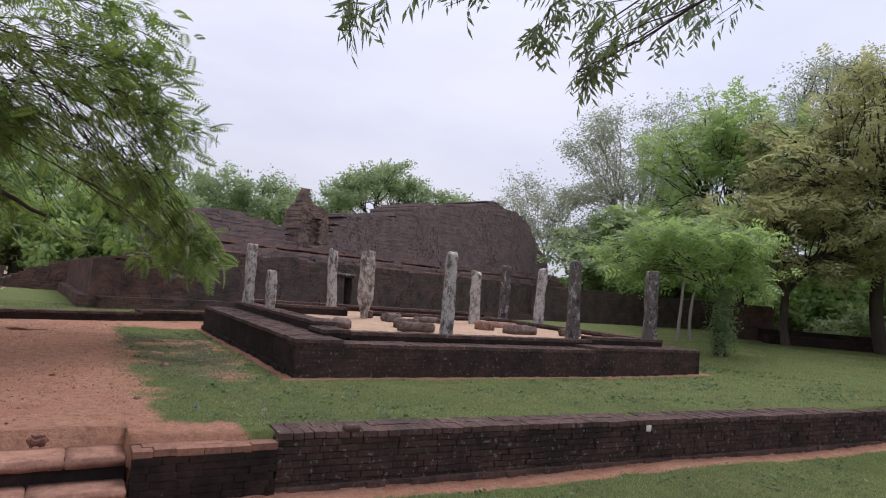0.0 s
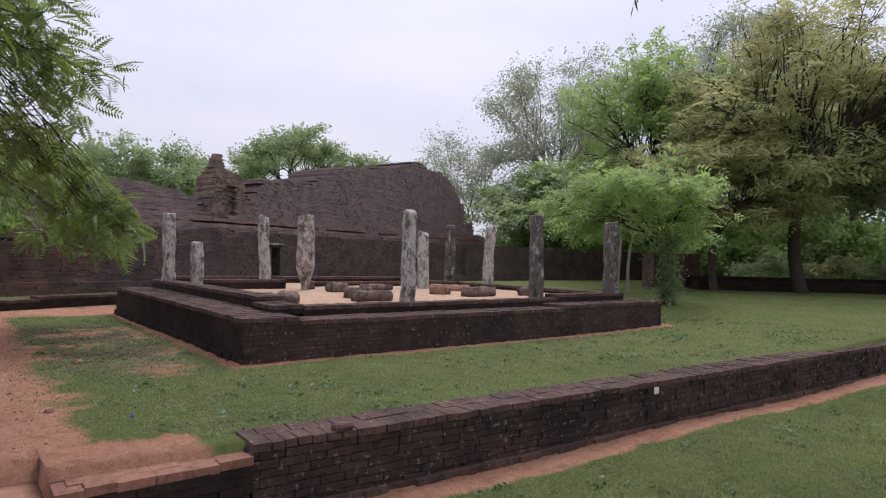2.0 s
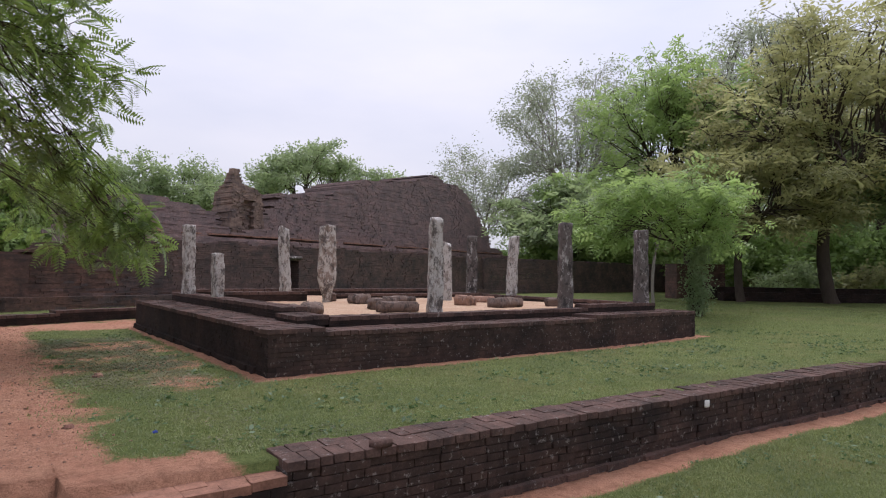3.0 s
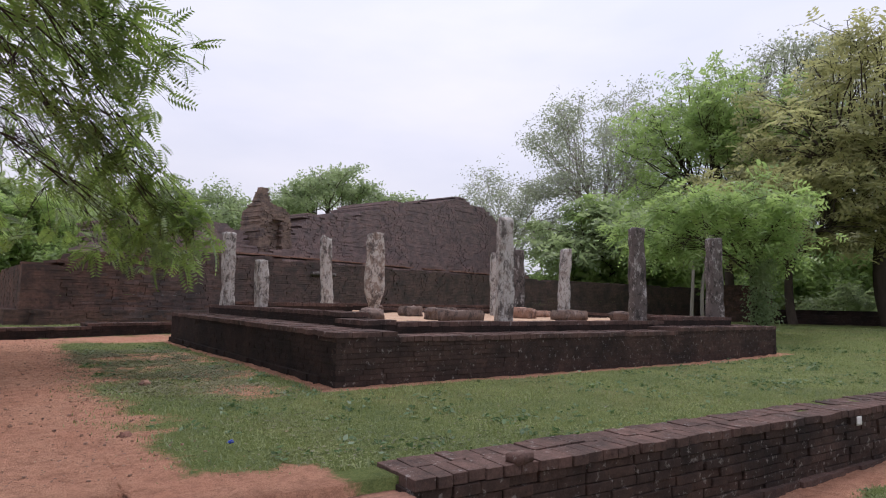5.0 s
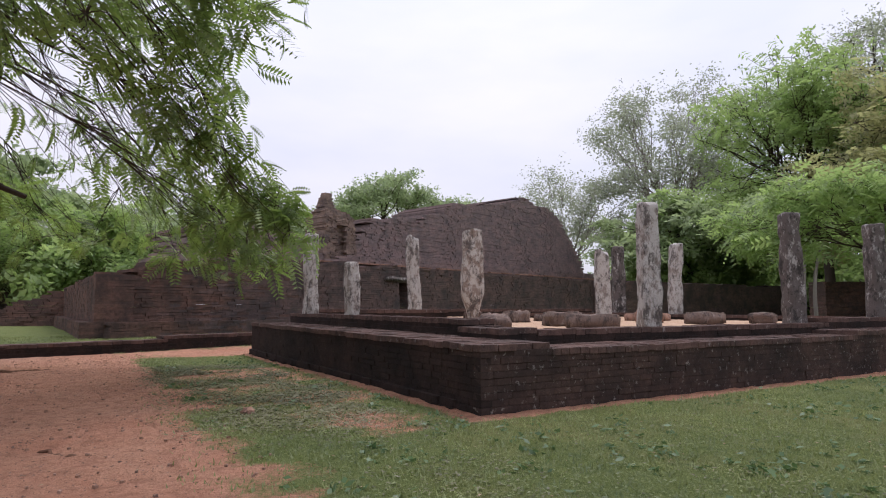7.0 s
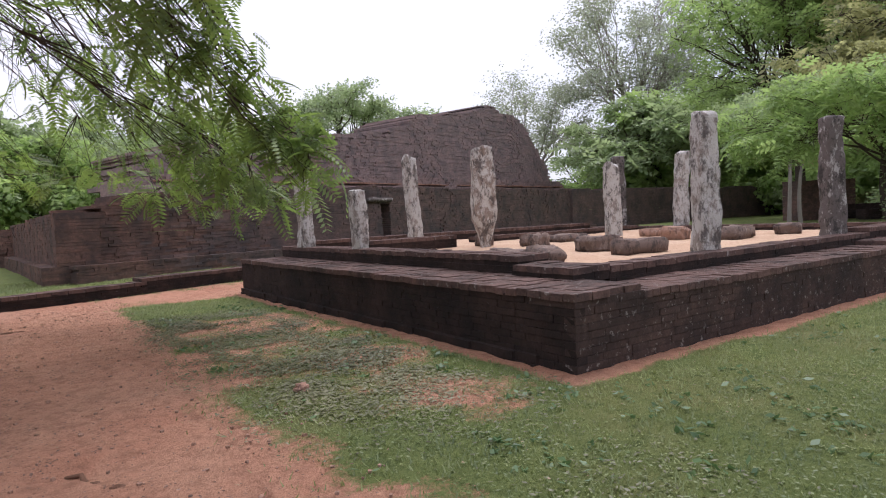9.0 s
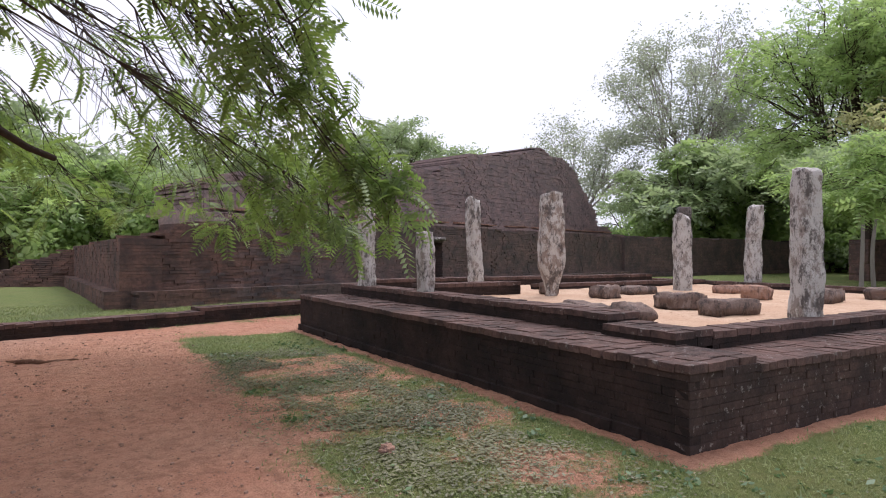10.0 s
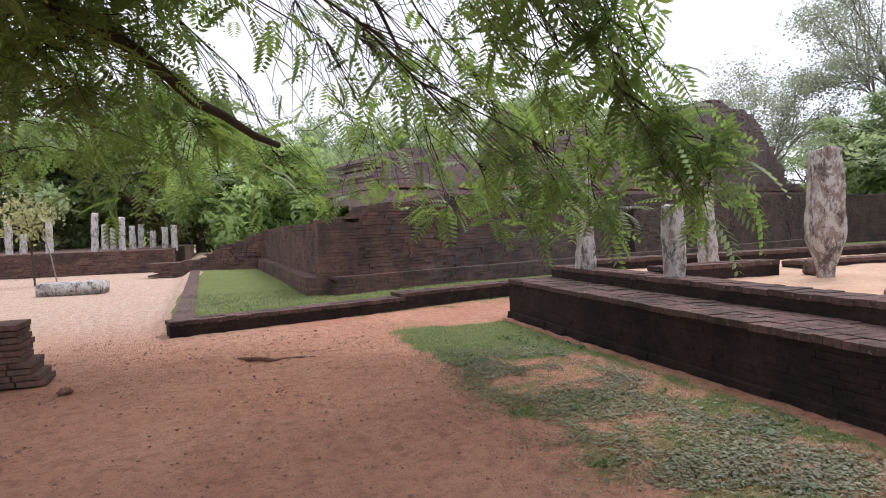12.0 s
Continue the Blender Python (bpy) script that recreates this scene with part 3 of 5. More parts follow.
def low_wall(name, label, x0, x1, y0, y1, z0, z1, seed, mat=None, h=0.062):
    """A low brick wall with laid top, all four faces built of bricks."""
    mat = mat or M_BRICK_SIDE
    ob = tagged(new(name), label, "wall", kind="structure")
    part("core", solid("core", x0 + .03, x1 - .03, y0 + .03, y1 - .03, z0 - 0.05, z1 - 0.05, M_MORTAR), M_MORTAR, ob)
    b = courses((x0, y0), 0, x1 - x0, z0, z1 - 0.055, h, 0.24, 0.08, seed)
    b += courses((x1, y0), math.pi / 2, y1 - y0, z0, z1 - 0.055, h, 0.24, 0.08, seed + 1)
    b += courses((x1, y1), math.pi, x1 - x0, z0, z1 - 0.055, h, 0.24, 0.08, seed + 2)
    b += courses((x0, y1), -math.pi / 2, y1 - y0, z0, z1 - 0.055, h, 0.24, 0.08, seed + 3)
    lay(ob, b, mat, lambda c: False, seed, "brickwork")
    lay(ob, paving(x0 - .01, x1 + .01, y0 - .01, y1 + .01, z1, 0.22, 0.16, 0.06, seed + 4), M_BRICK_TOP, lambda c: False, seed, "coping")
    return ob


low_wall("wall_west_inner", "inner brick plinth wall on the platform", 0.76, 1.18, 1.45, 8.1, 0.58, 0.80, 50)
low_wall("wall_corner_inner", "lower corner of the inner brick plinth", 0.66, 1.14, 0.62, 1.44, 0.58, 0.72, 55)
low_wall("wall_south_inner", "thin inner brick plinth wall facing the lawn", 1.15, 6.9, 0.62, 0.92, 0.52, 0.70, 60)
low_wall("wall_south_raised", "raised end of the inner brick plinth", 6.9, 9.22, 0.62, 0.98, 0.58, 0.77, 65)
low_wall("wall_east_inner", "inner brick plinth wall at the far side", 8.85, 9.22, 0.99, 8.1, 0.58, 0.77, 70)
low_wall("wall_north_inner", "inner brick plinth wall at the back", 1.19, 8.84, 7.65, 8.1, 0.58, 0.88, 75)
low_wall("wall_cross", "low brick cross wall beside the broad pillar", 1.19, 3.15, 5.75, 6.1, 0.6, 0.88, 80)
low_wall("wall_cross_far", "low brick cross wall behind the sand floor", 4.0, 8.84, 6.15, 6.5, 0.6, 0.80, 85)
sx, sy = np.meshgrid(np.linspace(0.9, 9.0, 82), np.linspace(0.8, 7.9, 72), indexing="ij")
sz = 0.655 + 0.012 * np.sin(sx * 2.1) * np.sin(sy * 1.7) + np.random.default_rng(8).normal(0, 0.004, sx.shape) + 0.05 * smooth(5.5, 6.5, sy)
ii, jj = np.meshgrid(np.arange(81), np.arange(71), indexing="ij")
sf = np.stack([ii * 72 + jj, (ii + 1) * 72 + jj, (ii + 1) * 72 + jj + 1, ii * 72 + jj + 1], -1).reshape(-1, 4)
tagged(new("floor_sand", mesh_np("floor_sand", np.stack([sx, sy, sz], -1).reshape(-1, 3), sf, M_SAND, True)), "pale orange sand floor inside the platform", "floor", kind="structure")


# ---- stone pillars ----
def pillar(name_label, x, y, z0, z1, w, d, mat, seed, lean=(0, 0), waist=None, turn=0.0, notch=0.0, bulge=0.0):
    """A weathered monolithic pillar, square with worn arrises."""
    n, m = 34, 28
    H = z1 - z0 + 0.12
    rng = np.random.default_rng(seed)
    vs = []
    off = Vector((seed * 5.1, seed * 2.3, 0))
    for i in range(n + 1):
        t = i / n
        k = 1 + bulge * math.sin(math.pi * min(1, t * 1.05)) - 0.06 * t
        if waist and t < waist[0]:
            k *= waist[1] + (1 - waist[1]) * (t / waist[0]) ** 2
        z = t * H
        for j in range(m):
            a = 2 * math.pi * (j + 0.5) / m
            ca, sa = math.cos(a), math.sin(a)
            q = (abs(ca) ** 12 + abs(sa) ** 12) ** (-1 / 12)
            px, py = ca * q * w / 2 * k, sa * q * d / 2 * k
            nz = noise.noise(Vector((px * 3.5, py * 3.5, z * 2.4)) + off) * 0.028 + noise.noise(Vector((px * 11, py * 11, z * 9)) + off) * 0.018
            r = math.hypot(px, py) + 1e-6
            px, py = px * (1 + nz / r), py * (1 + nz / r)
            zz = z
            if t > 0.9:
                zz += notch * noise.noise(Vector((px * 5, py * 5, 3.3)) + off) * (t - 0.9) * 10
            vs.append((px + lean[0] * z, py + lean[1] * z, zz))
    faces = [(i * m + j, i * m + (j + 1) % m, (i + 1) * m + (j + 1) % m, (i + 1) * m + j) for i in range(n) for j in range(m)]
    bm = bmesh.new()
    bv = [bm.verts.new(v) for v in vs]
    for f in faces:
        bm.faces.new([bv[q] for q in f]).smooth = True
    ringtop = bv[n * m:]
    c = bm.verts.new((lean[0] * H, lean[1] * H, H + 0.015))
    inner = [bm.verts.new(c.co.lerp(v.co, 0.72) + Vector((0, 0, 0.012 + 0.02 * noise.noise(v.co * 9)))) for v in ringtop]
    for j in range(m):
        bm.faces.new((ringtop[j], ringtop[(j + 1) % m], inner[(j + 1) % m], inner[j]))
        bm.faces.new((inner[j], inner[(j + 1) % m], c)).smooth = True
    ob = part("stone_pillar", bm, mat)
    ob.matrix_world = pose(x, y, z0 - 0.12, 0, 0, turn)
    return tagged(ob, name_label, "pillar", "stone pillars on the platform")


pillar("tall slender stone pillar with white lichen", 0.92, 7.25, 0.82, 2.36, 0.25, 0.24, M_PILLAR, 1, (-0.03, 0.0), turn=10)
pillar("short broken stone pillar with white lichen", 0.97, 5.25, 0.80, 1.68, 0.20, 0.22, M_PILLAR, 2, (-0.05, 0.0), turn=8)
pillar("leaning narrow stone pillar with pale lichen", 3.28, 7.3, 0.72, 2.38, 0.24, 0.25, M_PILLAR, 3, (-0.06, 0.0), bulge=0.03, notch=0.16)
pillar("broad stone pillar worn to a narrow foot", 3.38, 5.2, 0.68, 2.38, 0.37, 0.30, M_PILLAR_WARM, 4, (-0.01, 0.0), waist=(0.34, 0.55), bulge=0.12, turn=-25, notch=0.1)
pillar("tall square stone pillar blotched with lichen", 3.33, 0.99, 0.62, 2.30, 0.25, 0.26, M_PILLAR, 5, (0.0, 0.0), turn=-28, notch=0.1)
pillar("short stone pillar with a broken head", 6.8, 5.2, 0.66, 2.12, 0.30, 0.28, M_PILLAR, 6, (-0.02, 0), turn=-30, notch=0.15)
pillar("dark square stone pillar", 9.08, 6.9, 0.74, 2.50, 0.32, 0.30, M_PILLAR_DARK, 7, (0, 0), turn=-35)
pillar("leaning stone pillar with pale lichen", 9.12, 5.2, 0.72, 2.42, 0.28, 0.26, M_PILLAR, 8, (0.04, 0.0), turn=-30, notch=0.1)
pillar("dark stone pillar with one pale patch", 6.66, 1.0, 0.62, 2.42, 0.26, 0.26, M_PILLAR_DARK, 9, (-0.01, 0), turn=-32)
pillar("stone pillar dark above and pale below", 9.05, 0.86, 0.72, 2.40, 0.27, 0.27, M_PILLAR_DARK, 10, (-0.01, 0), turn=-30)


# ---- stone blocks on the sand ----
def block(label, x, y, size, turn, mat, seed, z=0.65, rough=0.03):
    ob = new("stone_block", chamfer_block("stone_block", size, mat, min(size) * 0.14, rough, seed))
    ob.matrix_world = pose(x, y, z - 0.015, 0, 0, turn)
    return tagged(ob, label, "stone", "loose stone blocks on the sand")


block("dark rounded stone block lying on the sand", 3.25, 2.55, (0.55, 0.42, 0.22), -20, M_BLOCK, 1)
block("long brown stone block lying on the sand", 3.05, 1.72, (0.74, 0.30, 0.20), -8, M_BLOCK, 2)
block("small pale square stone block", 5.6, 2.95, (0.42, 0.36, 0.24), 12, M_STEP, 3)
block("long dark stone block beside the pillar", 6.1, 2.2, (0.9, 0.38, 0.22), 15, M_BLOCK, 4)
block("rounded brown boulder beside the plinth wall", 1.42, 1.75, (0.58, 0.33, 0.20), 60, M_BLOCK, 5, rough=0.06)
block("long flat stone slab lying on the sand", 1.85, 2.75, (1.2, 0.30, 0.12), 68, M_BLOCK, 6)
block("flat stone slab against the plinth wall", 1.42, 2.6, (0.9, 0.26, 0.13), 75, M_BLOCK, 7)
block("dark squared stone block", 3.75, 4.35, (0.42, 0.36, 0.22), 10, M_BLOCK, 8)
block("long pale stone slab", 6.9, 4.1, (0.9, 0.35, 0.17), -12, M_STEP, 9)
block("brown stone block near the cross wall", 5.2, 5.0, (0.8, 0.4, 0.15), 5, M_BLOCK, 10)
block("brown stone block beside the far pillar", 7.6, 2.1, (0.55, 0.38, 0.2), 20, M_BLOCK, 11)
block("squared dark stone against the broad pillar", 3.62, 5.55, (0.25, 0.3, 0.22), 0, M_BLOCK, 12, z=0.66)

# ---- kerb, garden wall and the building's outer wall ----
BU, BV, BO = np.array((.958, .285)), np.array((-.285, .958)), np.array((-2.9, 11.2))
BANG = math.atan2(.285, .958)


def at_b(u, v):
    q = BO + BU * u + BV * v
    return float(q[0]), float(q[1])


kerb = tagged(new("wall_kerb"), "low dark brick kerb wall edging the grass strip", "wall", kind="structure")
ka = np.array((-5.22, 8.66))
kl = 3.95
kd = np.array((.958, .285))
kn = np.array((.285, -.958))
kb = courses(ka, BANG, kl, -0.05, 0.20, 0.062, 0.25, 0.1, 90)
km = ka + kd * kl / 2 - kn * 0.2
part("core", boxes_mesh("core", [((km[0], km[1], 0.07), (kl - .04, 0.34, 0.26), BANG)], M_MORTAR, 0, 1), M_MORTAR, kerb)
kb2_start = ka + kd * (kl + 0.0) - kn * 0.02
kb2 = courses(kb2_start, BANG, 9, -0.05, 0.27, 0.064, 0.25, 0.1, 91)
km2 = kb2_start + kd * 4.5 - kn * 0.2
part("core", boxes_mesh("core", [((km2[0], km2[1], 0.1), (9 - .04, 0.34, 0.3), BANG)], M_MORTAR, 0, 1), M_MORTAR, kerb)
lay(kerb, kb + kb2, M_BRICK_SIDE, lambda c: c[0] < -1.2, 92)
kt = []
rk = np.random.default_rng(6)
for st, ln, z in ((ka, kl, 0.235), (kb2_start, 9, 0.305)):
    s = 0
    while s < ln:
        l = rk.uniform(0.15, 0.28)
        for o in (0.09, 0.29):
            c = st + kd * (s + l / 2) - kn * o
            kt.append(((c[0], c[1], z - .03 + rk.uniform(-.006, .006)), (l - .01, 0.19, 0.065), BANG))
        s += l
lay(kerb, kt, M_BRICK_TOP, lambda c: False, 93, "coping")
kside = tagged(new("wall_kerb_side"), "low brick kerb wall between the path and the grass", "wall", kind="structure")
sa = math.atan2(14.6, -0.9)
sl = 14.6
sm = ka + np.array((0.17, 0.1)) + np.array((math.cos(sa), math.sin(sa))) * sl / 2
part("core", boxes_mesh("core", [((sm[0], sm[1], 0.09), (sl, 0.3, 0.3), sa)], M_BRICK_TOP, 0, 1), M_BRICK_TOP, kside)

outer = tagged(new("wall_outer"), "tall weathered brick outer wall of the ruined temple", "wall", kind="structure")
ob_boxes = []
ro = np.random.default_rng(7)
row = 0
zc = 0.1
while zc < 2.32:
    h = 0.068
    o = -0.32 if row < 7 else -0.05 if row == 7 else 0.0
    o += 0.0036 * row
    s = 0.72 - 0.1 * ro.random() - 0.25 * (row < 7)
    while s < 23.2:
        l = ro.uniform(0.16, 0.42)
        u = s + l / 2
        # the top is ragged and the west end has crumbled to a slope
        lim = 1.98 + 0.24 * float(smooth(1, 5, u)) + 0.10 * noise.noise(Vector((u * 0.9, 7.0, 0))) + 0.05 * noise.noise(Vector((u * 3.1, 2.0, 0)))
        lim -= 0.34 * (1 - float(smooth(0.7, 1.8, u)))
        if zc < lim:
            runs = [(s, s + l)]
            if 0.55 < zc < 1.7:
                runs = [(a, b) for a, b in ((s, min(s + l, 9.55)), (max(s, 9.95), s + l)) if b - a > 0.03]
            for a, b in runs:
                m = (a + b) / 2
                worn = 0.07 * noise.noise(Vector((m * 0.7, zc * 0.4, 1.0))) + 0.04 * noise.noise(Vector((m * 2.6, zc * 1.0, 5.0)))
                worn += 0.10 * float(smooth(1.5, 2.2, zc)) * abs(noise.noise(Vector((m * 1.7, zc * 3.0, 9.0))))
                x, y = at_b(m, o + 0.4 + worn * (row > 7) + ro.uniform(-.012, .012))
                ob_boxes.append(((x, y, zc + h / 2), (b - a - 0.004, 0.8, h - 0.004), BANG + ro.uniform(-.012, .012)))
        s += l
    zc += h
    row += 1
# the same wall beyond a slight bend, facing the lawn
E0, EA, EL = np.array((18.9, 17.6)), radians(1.5), 22.5
ED, EN = np.array((math.cos(EA), math.sin(EA))), np.array((-math.sin(EA), math.cos(EA)))
for row in range(30):
    zc = 0.1 + 0.075 * row
    s = 0.0
    while s < EL:
        l = ro.uniform(0.3, 0.75)
        if zc < 2.2 + 0.07 * noise.noise(Vector((s * 0.8, 3.0, 0))):
            c = E0 + ED * (s + l / 2) + EN * (0.4 + ro.uniform(-.012, .012) - 0.25 * (row < 5))
            ob_boxes.append(((c[0], c[1], zc + 0.0375), (l - 0.006, 0.8, 0.071), EA))
        s += l
tone = [(b, b[0][0] + ro.normal(0, 0.9)) for b in ob_boxes]
brown = [b for b, k in tone if k < 0.2]
hazed_run = [b for b, k in tone if 0.2 <= k < 14]
# the darker far run also takes the brick colour lightened for haze
black = [b for b, k in tone if k >= 14]
for bx, mt in ((brown, M_BRICK_FAR), (hazed_run, M_BRICK_HAZE), (black, M_BRICK_HAZE)):
    p = part("brickwork", boxes_mesh("brickwork", bx, mt, 0.005, 101), mt, outer)
    p["kind"] = "stuff"
x, y = at_b(9.6, 0.55)
lint = part("lintel", chamfer_block("lintel", (1.1, 0.5, 0.14), M_PILLAR_DARK, 0.03, 0.03, 4), M_PILLAR_DARK, outer, "grey stone lintel over a dark niche")
lint.matrix_world = pose(x, y - 0.35, 1.78, 0, 0, math.degrees(BANG))
x, y = at_b(9.65, 1.1)
part("niche_back", boxes_mesh("niche_back", [((x, y, 1.1), (1.4, 0.2, 2.0), BANG)], M_MORTAR, 0, 1), M_MORTAR, outer)

# west return of the outer wall, sinking towards the path
wret = tagged(new("wall_west_return"), "sloping ruined brick wall beside the grass", "wall", kind="structure")
wb = []
wa = math.atan2(10.5, -0.77)
wd, wnn = np.array((math.cos(wa), math.sin(wa))), np.array((math.sin(wa), -math.cos(wa)))
w0 = np.array((-2.17, 11.41))
zc = 0.1
row = 0
while zc < 2.05:
    s = 0.0
    o = 0.28 if row < 7 else 0.0
    while s < 10.6:
        l = ro.uniform(0.2, 0.5)
        if zc < 1.66 - 0.012 * s + 0.09 * noise.noise(Vector((s * 1.3, 4.0, 0))):
            c = w0 + wd * (s + l / 2) + wnn * (-o - 0.4 + 0.25 + ro.uniform(-.008, .008))
            wb.append(((c[0], c[1], zc + .034), (l - .004, 0.8, 0.0645), wa))
        s += l
    zc += 0.068
    row += 1
# the ruined arm that runs off to the west
for row in range(34):
    zc = 0.05 + row * 0.068
    s = 0.0
    while s < 4.0:
        l = ro.uniform(0.2, 0.55)
        lim = 1.58 - 0.36 * s + 0.14 * noise.noise(Vector((s * 1.4, 8.0, 0))) if s < 3.3 else 0.46
        if zc < lim:
            wb.append(((-3.0 - s - l / 2, 21.9 + 0.25 * s + ro.uniform(-.04, .04) + 0.02 * row, zc + .034), (l - .004, 0.9, 0.0645), -0.24))
        s += l
p = part("brickwork", boxes_mesh("brickwork", wb, M_BRICK_FAR, 0.004, 102), M_BRICK_FAR, wret)
p["kind"] = "stuff"

# ---- the great ruin above the outer wall ----
ruin = tagged(new("temple_ruin"), "massive broken brick temple mound with ragged top", "ruin", kind="structure")
PROFILE_U = [7.2, 8.2, 9.6, 12.2, 14.3, 14.5, 16.4, 16.6, 17.3, 18.7, 21.5, 21.9, 24.4, 25.3, 28.0, 31.9, 33.3, 35.7, 37.2, 38.6, 39.7, 41.6, 43.0]
PROFILE_Z = [3.0, 4.55, 5.0, 4.85, 4.3, 3.3, 3.6, 4.1, 4.7, 6.0, 6.35, 6.1, 7.05, 7.65, 8.0, 8.6, 9.2, 8.95, 8.75, 8.15, 6.8, 4.5, 2.4]
rb = []
zc, row = 1.2, 0
rr = np.random.default_rng(9)
while zc < 9.4:
    h = 0.095
    step = 0.0
    for zl, add in ((2.5, 1.6), (2.95, 1.3), (3.6, 0.9)):
        if zc > zl:
            step += add
    s = 7.1
    while s < 44.2:
        l = rr.uniform(0.25, 0.8)
        u = s + l / 2
        top_z = float(np.interp(u, PROFILE_U, PROFILE_Z)) + 0.30 * noise.noise(Vector((u * 0.8, 1.0, 0))) + 0.16 * noise.noise(Vector((u * 2.9, 6.0, 0)))
        if zc < top_z and u < 43.9:
            v = 7.6 + step + 0.06 * (zc - 1.2) + 0.30 * noise.noise(Vector((u * 0.35, zc * 0.12, 2.0))) + rr.uniform(-.03, .03) + 0.03 * (row % 8 == 0)
            if u < 14.5:
                v += 0.02 * (u - 11) ** 2
            x, y = at_b(u, v + 2.5)
            rb.append(((x, y, zc + h / 2), (l - .002, 5.0, h - .003), BANG))
        s += l
    zc += h
    row += 1
p = part("brickwork", boxes_mesh("brickwork", rb, M_BRICK_RUIN, 0.005, 103), M_BRICK_RUIN, ruin)
p["kind"] = "stuff"
# the standing figure niche: a tall stump of brick courses with a narrow neck
stump = []
zc = 2.2
while zc < 7.05:
    wide = float(np.interp(zc, (2.2, 3.2, 4.6, 5.7, 6.0, 6.15, 6.6, 7.05), (2.5, 2.2, 2.0, 1.8, 1.5, 0.8, 0.55, 0.4)))
    deep = float(np.interp(zc, (2.2, 5.7, 6.2, 7.05), (2.2, 1.7, 0.7, 0.4)))
    s = -wide / 2 + rr.uniform(-.06, .06)
    while s < wide / 2 - 0.08:
        l = min(rr.uniform(0.2, 0.5), wide / 2 - s + 0.05)
        v = 0.12 * noise.noise(Vector((s * 1.3, zc * 1.1, 3.0))) + rr.uniform(-.03, .03)
        if abs(s + l / 2) < 0.38 and 3.4 < zc < 5.2:
            v += 0.35
        stump.append(((s + l / 2 - 0.32 * float(smooth(5.9, 6.2, zc)), v, zc + 0.045), (l - .006, deep, 0.086), rr.uniform(-.03, .03)))
        s += l
    zc += 0.09
strips = []
for zz, vv in ((2.62, 9.05), (3.02, 10.25), (3.2, 10.3)):
    s = 7.6
    while s < 41.5:
        l = rr.uniform(0.6, 1.6)
        if rr.random() < 0.86:
            x, y = at_b(s + l / 2, vv + 0.5 + rr.uniform(-.03, .03))
            strips.append(((x, y, zz + rr.uniform(-.015, .015)), (l - .02, 1.2, 0.07), BANG))
        s += l
part("string_course", boxes_mesh("string_course", strips, M_STEP, 0.015, 113), M_STEP, ruin, "pale weathered moulding courses")["kind"] = "stuff"
spire = part("pinnacle", boxes_mesh("pinnacle", stump, M_PLASTER, 0.012, 114), M_PLASTER, ruin, "tan plastered stump of a standing brick figure niche")
spire["kind"] = "stuff"
x, y = at_b(15.5, 11.9)
spire.matrix_world = pose(x, y, 0, 0, 0, math.degrees(BANG))

# ---- walls to the west and east ----
stub = tagged(new("wall_stub"), "crumbling end of a brick wall beside the path", "wall", kind="structure")
sb = []
for r in range(10):
    x1 = -6.36 + 0.16 * max(0, 6 - r) / 6 + 0.05 * ro.uniform(-1, 1)
    s = x1
    while s > -11:
        l = ro.uniform(0.2, 0.32)
        sb.append(((s - l / 2, 6.45 + ro.uniform(-.015, .015), 0.033 + r * 0.066), (l - .008, 0.5, 0.058), 0.05))
        s -= l
lay(stub, sb, M_BRICK_FAR, lambda c: c[0] > -7.2, 104)

hall = tagged(new("wall_far_hall"), "long low brick platform wall of another ruined hall", "wall", kind="structure")
hb = courses((-30, 27.6), -0.05, 23.0, -0.05, 0.93, 0.075, 0.32, 0.5, 105, 0.02)
p = part("brickwork", boxes_mesh("brickwork", hb, M_BRICK_FAR, 0.012, 106), M_BRICK_FAR, hall)
p["kind"] = "stuff"
part("fill", solid("fill", -30, -7.3, 28.0, 40, -0.1, 0.9, M_BRICK_FAR), M_BRICK_FAR, hall)
for i, (az, top, d) in enumerate(((-17.6, .028, 31), (-16.7, .009, 32), (-15.0, .03, 30.5), (-11.9, .037, 30.5), (-11.2, .02, 33), (-10.6, .015, 35), (-9.9, .030, 31), (-9.1, .017, 32.5), (-8.5, .019, 35), (-7.6, .009, 33), (-6.6, .014, 32), (-5.9, .017, 31.5), (-20.5, .03, 31), (-22.5, .02, 33))):
    x, y = -4.12 + d * math.sin(radians(az)), -1.08 + d * math.cos(radians(az))
    q = pillar("pale stone pillar of the farther ruined hall", x, y, 0.88, 1.43 + top * d, 0.27, 0.25, M_PILLAR_WHITE, 40 + i, (ro.uniform(-.04, .04), 0), turn=15)
    q["group"] = "pillars of the farther hall"

ewall = tagged(new("wall_east"), "low dark brick wall across the lawn", "wall", kind="structure")
eb = courses((24.3, 7.1), radians(-35), 26, 0.1, 0.72, 0.08, 0.34, 0.6, 107, 0.02)
p = part("brickwork", boxes_mesh("brickwork", eb, M_BRICK_SIDE, 0.008, 108), M_BRICK_SIDE, ewall)
p["kind"] = "stuff"
eb = courses((26.3, 8.6), radians(-35), 26, 0.1, 0.92, 0.08, 0.34, 0.6, 109, 0.02)
p = part("brickwork", boxes_mesh("brickwork", eb, M_BRICK_SIDE, 0.008, 110), M_BRICK_SIDE, ewall)
p["kind"] = "stuff"
pier = tagged(new("brick_pier"), "square brown brick pier under the trees", "ruin", kind="structure")
eb = courses((25.0, 9.9), radians(-30), 2.6, 0.1, 2.05, 0.08, 0.34, 1.2, 111, 0.02)
p = part("brickwork", boxes_mesh("brickwork", eb, M_BRICK_FAR, 0.012, 112), M_BRICK_FAR, pier)
